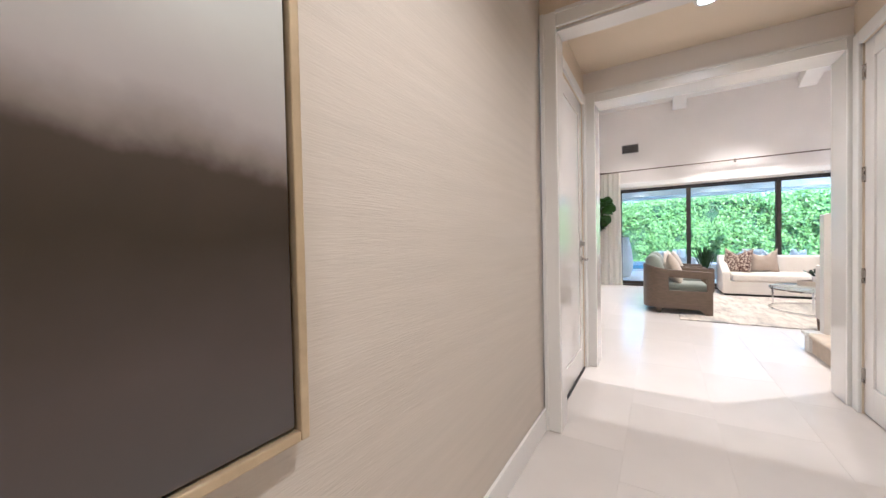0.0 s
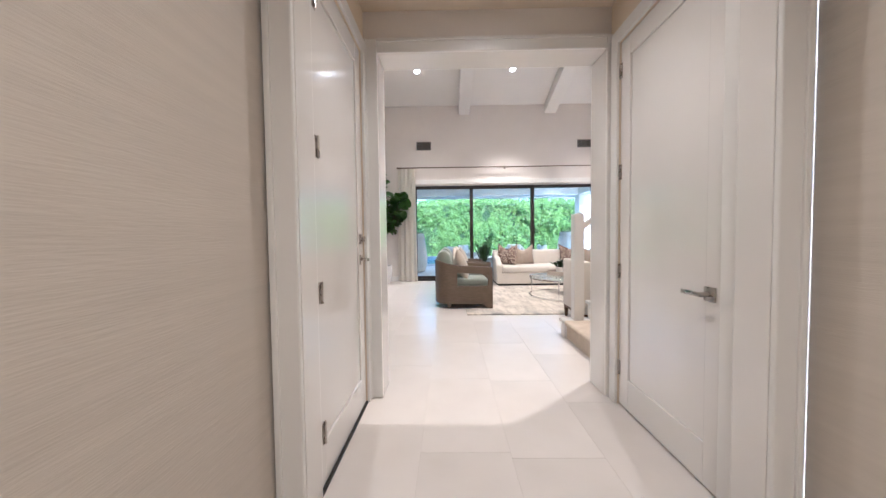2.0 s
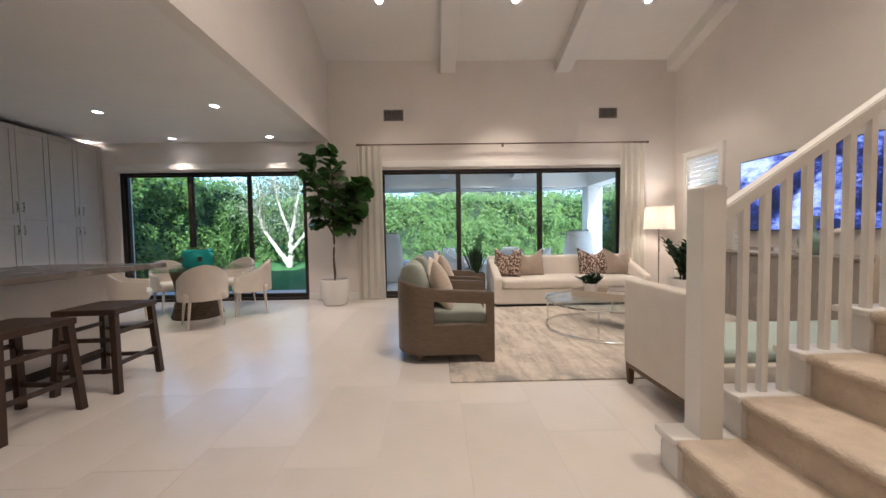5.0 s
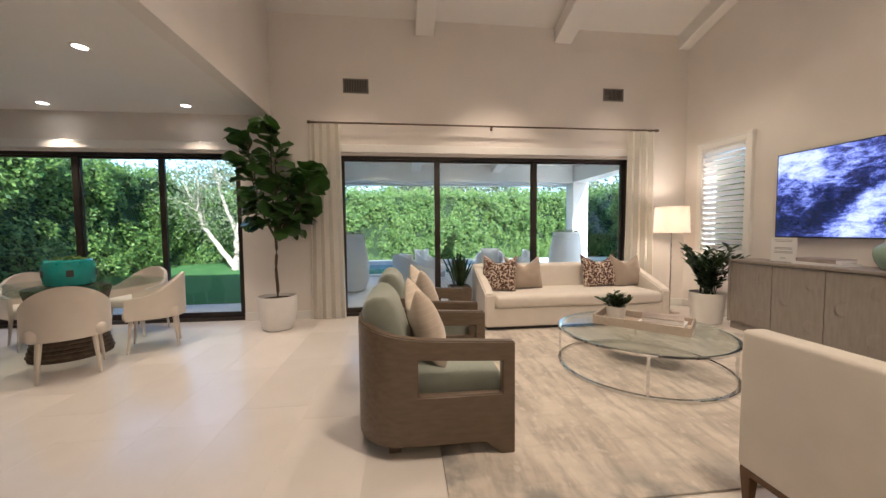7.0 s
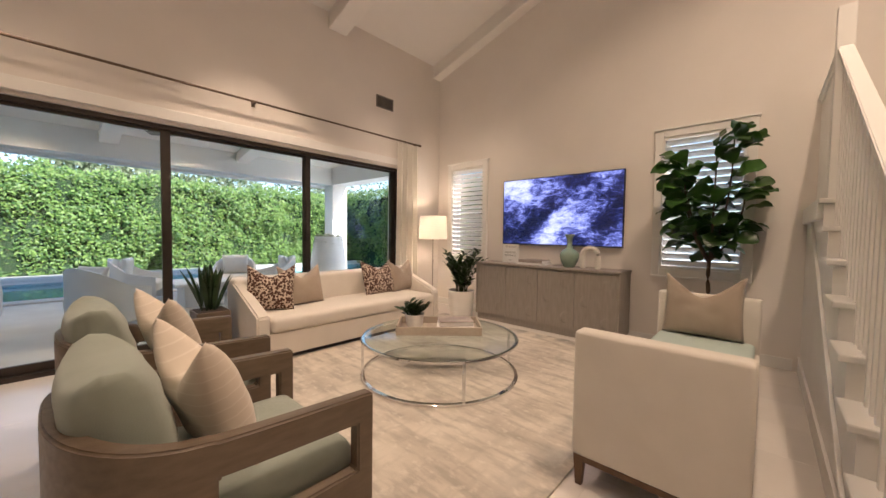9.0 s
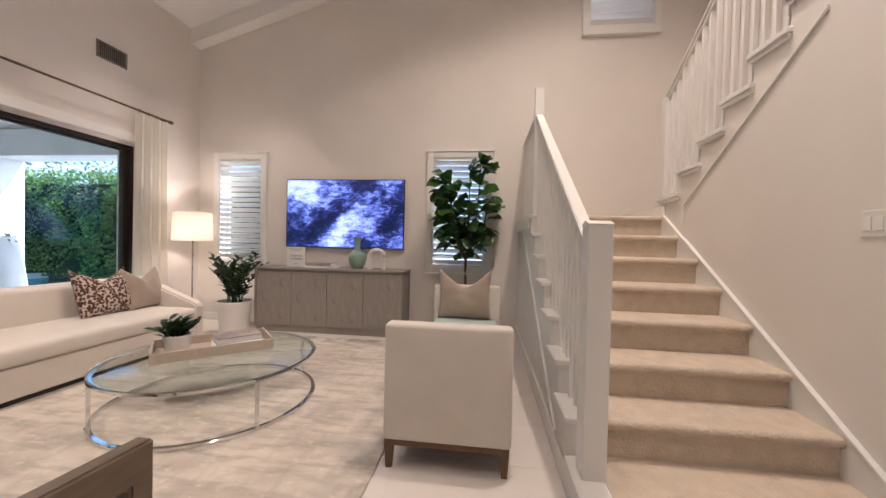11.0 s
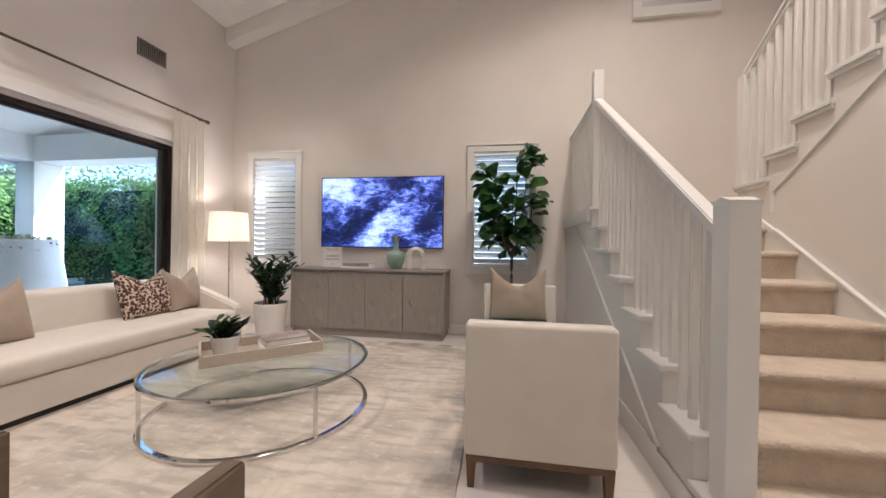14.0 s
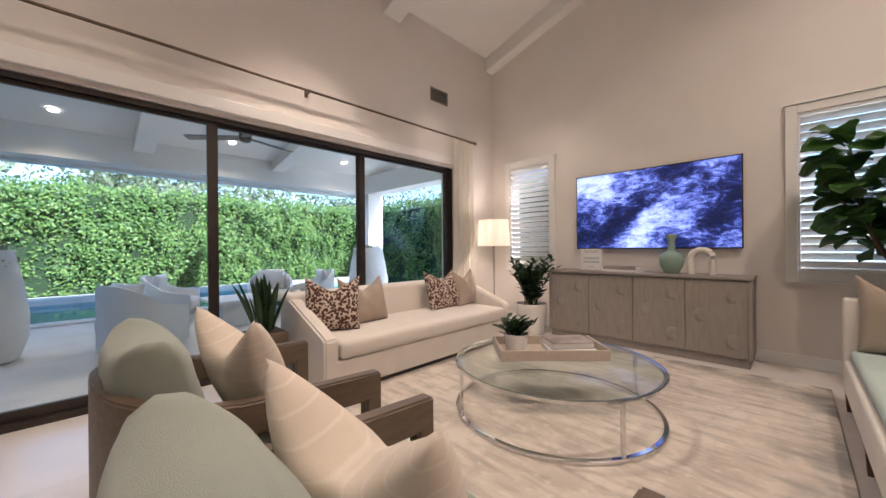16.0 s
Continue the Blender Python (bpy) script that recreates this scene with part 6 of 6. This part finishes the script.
def leaf_cloud(name, centres, normals, size, material, label, category, rng_seed, tilt=0.9, kind="stuff"):
    """Many small pointed leaves, one island each."""
    r = np.random.RandomState(rng_seed)
    n = len(centres)
    base = np.array([[-0.5, 0, 0], [0, -0.28, 0.05], [0.5, 0, 0], [0, 0.28, 0.05]])
    nz = np.asarray(normals, float) + r.normal(0, tilt * 0.55, (n, 3))
    nz /= np.linalg.norm(nz, axis=1)[:, None]
    ax = r.normal(0, 1, (n, 3))
    ax -= nz * (ax * nz).sum(1)[:, None]
    ax /= np.linalg.norm(ax, axis=1)[:, None]
    ay = np.cross(nz, ax)
    s = size * r.uniform(0.6, 1.25, n)
    vs = centres[:, None, :] + s[:, None, None] * (base[None, :, :1] * ax[:, None] + base[None, :, 1:2] * ay[:, None] + base[None, :, 2:] * nz[:, None])
    fs = np.arange(4 * n).reshape(n, 4)
    me_ = bpy.data.meshes.new(name)
    me_.from_pydata(vs.reshape(-1, 3).tolist(), [], fs.tolist())
    me_.materials.append(material)
    return tagged(new(name, me_), label, category, kind=kind)


# Near-black green paints in the deep shade behind the hedge leaves.
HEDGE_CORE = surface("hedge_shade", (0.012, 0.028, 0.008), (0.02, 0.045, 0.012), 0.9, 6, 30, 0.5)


def hedge(name, p0, p1, height, count, seed, label):
    """A clipped hedge along a line: bushy leafy face in lumps, ragged top."""
    r = np.random.RandomState(seed)
    p0, p1 = np.array(p0, float), np.array(p1, float)
    d = (p1 - p0) / np.linalg.norm(p1 - p0)
    ln = np.linalg.norm(p1 - p0)
    nrm = np.array([d[1], -d[0]])
    u, h = r.uniform(0, ln, count), height * r.uniform(0, 1, count) ** 0.9
    lump = np.array([noise.noise(Vector((a * 0.9 + seed, b * 0.8, 0.3))) + 0.6 * noise.noise(Vector((a * 2.6, b * 2.2 + seed, 2.3))) for a, b in zip(u, h)])
    topv = np.array([0.28 * noise.noise(Vector((a * 0.8, seed, 7.0))) + 0.22 * noise.noise(Vector((a * 3.1, seed, 1.0))) for a in u])
    out = 0.52 * lump + r.uniform(-0.30, 0.10, count)
    z = h * (1 + topv / height)
    c = np.stack([p0[0] + d[0] * u + nrm[0] * out, p0[1] + d[1] * u + nrm[1] * out, z - 0.02], 1)
    crown = r.uniform(0, 1, count) < 0.12
    back = r.uniform(0, 0.7, count) * crown
    c[:, 0] -= nrm[0] * back
    c[:, 1] -= nrm[1] * back
    c[crown, 2] = (height * (1 + topv / height))[crown] + r.uniform(-0.12, 0.22, crown.sum())
    normals = np.tile([nrm[0], nrm[1], 0.55], (count, 1))
    ob = leaf_cloud(name, c, normals, 0.11, HEDGE_LEAF, label, "hedge", seed)
    # Dark box stands in for the shade inside the hedge.
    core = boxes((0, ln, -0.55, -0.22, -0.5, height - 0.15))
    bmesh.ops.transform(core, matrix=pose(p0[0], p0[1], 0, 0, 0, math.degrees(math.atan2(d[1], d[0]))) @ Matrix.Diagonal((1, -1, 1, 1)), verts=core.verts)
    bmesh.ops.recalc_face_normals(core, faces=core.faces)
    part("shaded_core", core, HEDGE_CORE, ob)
    return ob


hedge("hedge", (-16, 20.6), (13.5, 20.6), 2.95, 80000, 4, "tall dense green clipped hedge along the garden")
hedge("hedge", (9.2, 20.5), (9.2, 9.0), 3.0, 24000, 6, "tall dense green clipped hedge along the garden side")
hedge("hedge", (-8.4, 10.8), (-8.4, 20.5), 3.3, 34000, 8, "tall dense green hedge beside the lawn")

# far trees over the hedge
rw = np.random.RandomState(12)
cs, ns = [], []
for k in range(80):
    c0 = np.array([rw.uniform(-26, 22), rw.uniform(23.5, 32), rw.uniform(2.8, 5.0)])
    rr = rw.uniform(1.2, 2.3)
    v_ = rw.normal(0, 1, (430, 3))
    v_ /= np.linalg.norm(v_, axis=1)[:, None]
    cs.append(c0 + v_ * rr * (rw.uniform(0.35, 1.0, (430, 1))) * np.array([1.2, 1.0, 0.75]))
    ns.append(v_)
leaf_cloud("far_trees", np.concatenate(cs), np.concatenate(ns), 0.24, WOOD_LEAF, "loose dusky treetops behind the hedge", "trees", 3)


def olive_tree(x, y):
    rg = random.Random(14)
    t = thing("olive_tree", "pale-trunked forked garden tree with airy silver-green crown", "tree", m=pose(x, y, -0.02))
    stems = [[(0, 0, 0), (0.06, 0.02, 0.6), (0.10, 0, 1.3), (0.30, 0.1, 2.2), (0.42, 0.1, 3.3)],
             [(-0.05, 0, 0.15), (-0.45, 0, 0.75), (-0.95, 0.05, 1.45), (-1.25, 0.1, 2.2), (-1.7, 0.2, 3.1)],
             [(0.10, 0, 1.3), (-0.15, -0.1, 2.0), (-0.35, -0.2, 2.9), (-0.45, -0.2, 3.8)],
             [(0.06, 0.02, 0.7), (0.55, 0.1, 1.25), (0.95, 0.2, 1.9), (1.35, 0.25, 2.9)],
             [(-0.95, 0.05, 1.45), (-1.0, -0.2, 2.1), (-0.9, -0.35, 3.0)]]
    tips = []
    for i, s in enumerate(stems):
        pts = []
        for a, b in zip(s, s[1:]):
            for k in range(4):
                p = Vector(a).lerp(Vector(b), k / 4) + Vector((rg.uniform(-0.03, 0.03), rg.uniform(-0.03, 0.03), 0))
                pts.append(p)
        pts.append(Vector(s[-1]))
        part("trunk" if i < 2 else "limb", tube(pts, (0.13, 0.10, 0.07, 0.07, 0.05)[i], seg=8, taper=0.022), PALE_BARK, t, "", True)
        tips += pts[len(pts) // 2:]
        for k in range(5):
            p = pts[rg.randrange(len(pts) // 2, len(pts))]
            e = p + Vector((rg.uniform(-0.7, 0.7), rg.uniform(-0.7, 0.7), rg.uniform(0.1, 0.8)))
            part("twig", tube([p, (p + e) / 2 + Vector((0, 0, 0.08)), e], 0.016, seg=5, taper=0.005), PALE_BARK, t, "", True)
            tips.append(e)
    r = np.random.RandomState(5)
    pick = np.array([tuple(tips[i]) for i in r.randint(0, len(tips), 5200)])
    v_ = r.normal(0, 0.34, (5200, 3))
    ob = leaf_cloud("crown", pick + v_, v_ + 0.01, 0.085, OLIVE_LEAF, "", "", 6, kind="")
    ob.parent = t


olive_tree(-5.55, 17.6)

# ---- floor tiles ----
floor = tagged(new("floor"), "large cream porcelain floor tiles with fine joints", "floor", kind="structure")
TW, TL = 0.488, 0.98
tile_cache = {}
for i in range(-13, 10):
    x0 = 0.03 + TW * i
    x1 = x0 + TW
    off = {0: 5.895, -1: 6.183, -2: 6.377, -3: 6.195}.get(i, 5.9 + 0.37 * ((i * 5) % 7) / 2.0)
    y = off - TL * 10
    while y < YB + 0.06:
        for lim in ((YW, YB + 0.06) if not (x0 < OR_ + 0.4 and x1 > OL - 0.4) else (-2.5, YB + 0.06),):
            ya, yb = max(y, lim[0]), min(y + TL, lim[1])
            xa, xb = max(x0, XK), min(x1, XT)
            if ya < 2.3:
                xa, xb = max(xa, HL), min(xb, HR)
            if yb - ya > 0.03 and xb - xa > 0.03:
                key = (round(xb - xa, 3), round(yb - ya, 3))
                if key not in tile_cache:
                    w, h = key
                    tile_cache[key] = mesh_of("tile", boxes((0.0007, w - 0.0007, 0.0007, h - 0.0007, -0.0017, 0.0), bevel=0.0006, seg=1), TILE)
                o = new("tile", tile_cache[key])
                o.parent, o.location = floor, (xa, ya, 0)
        y += TL
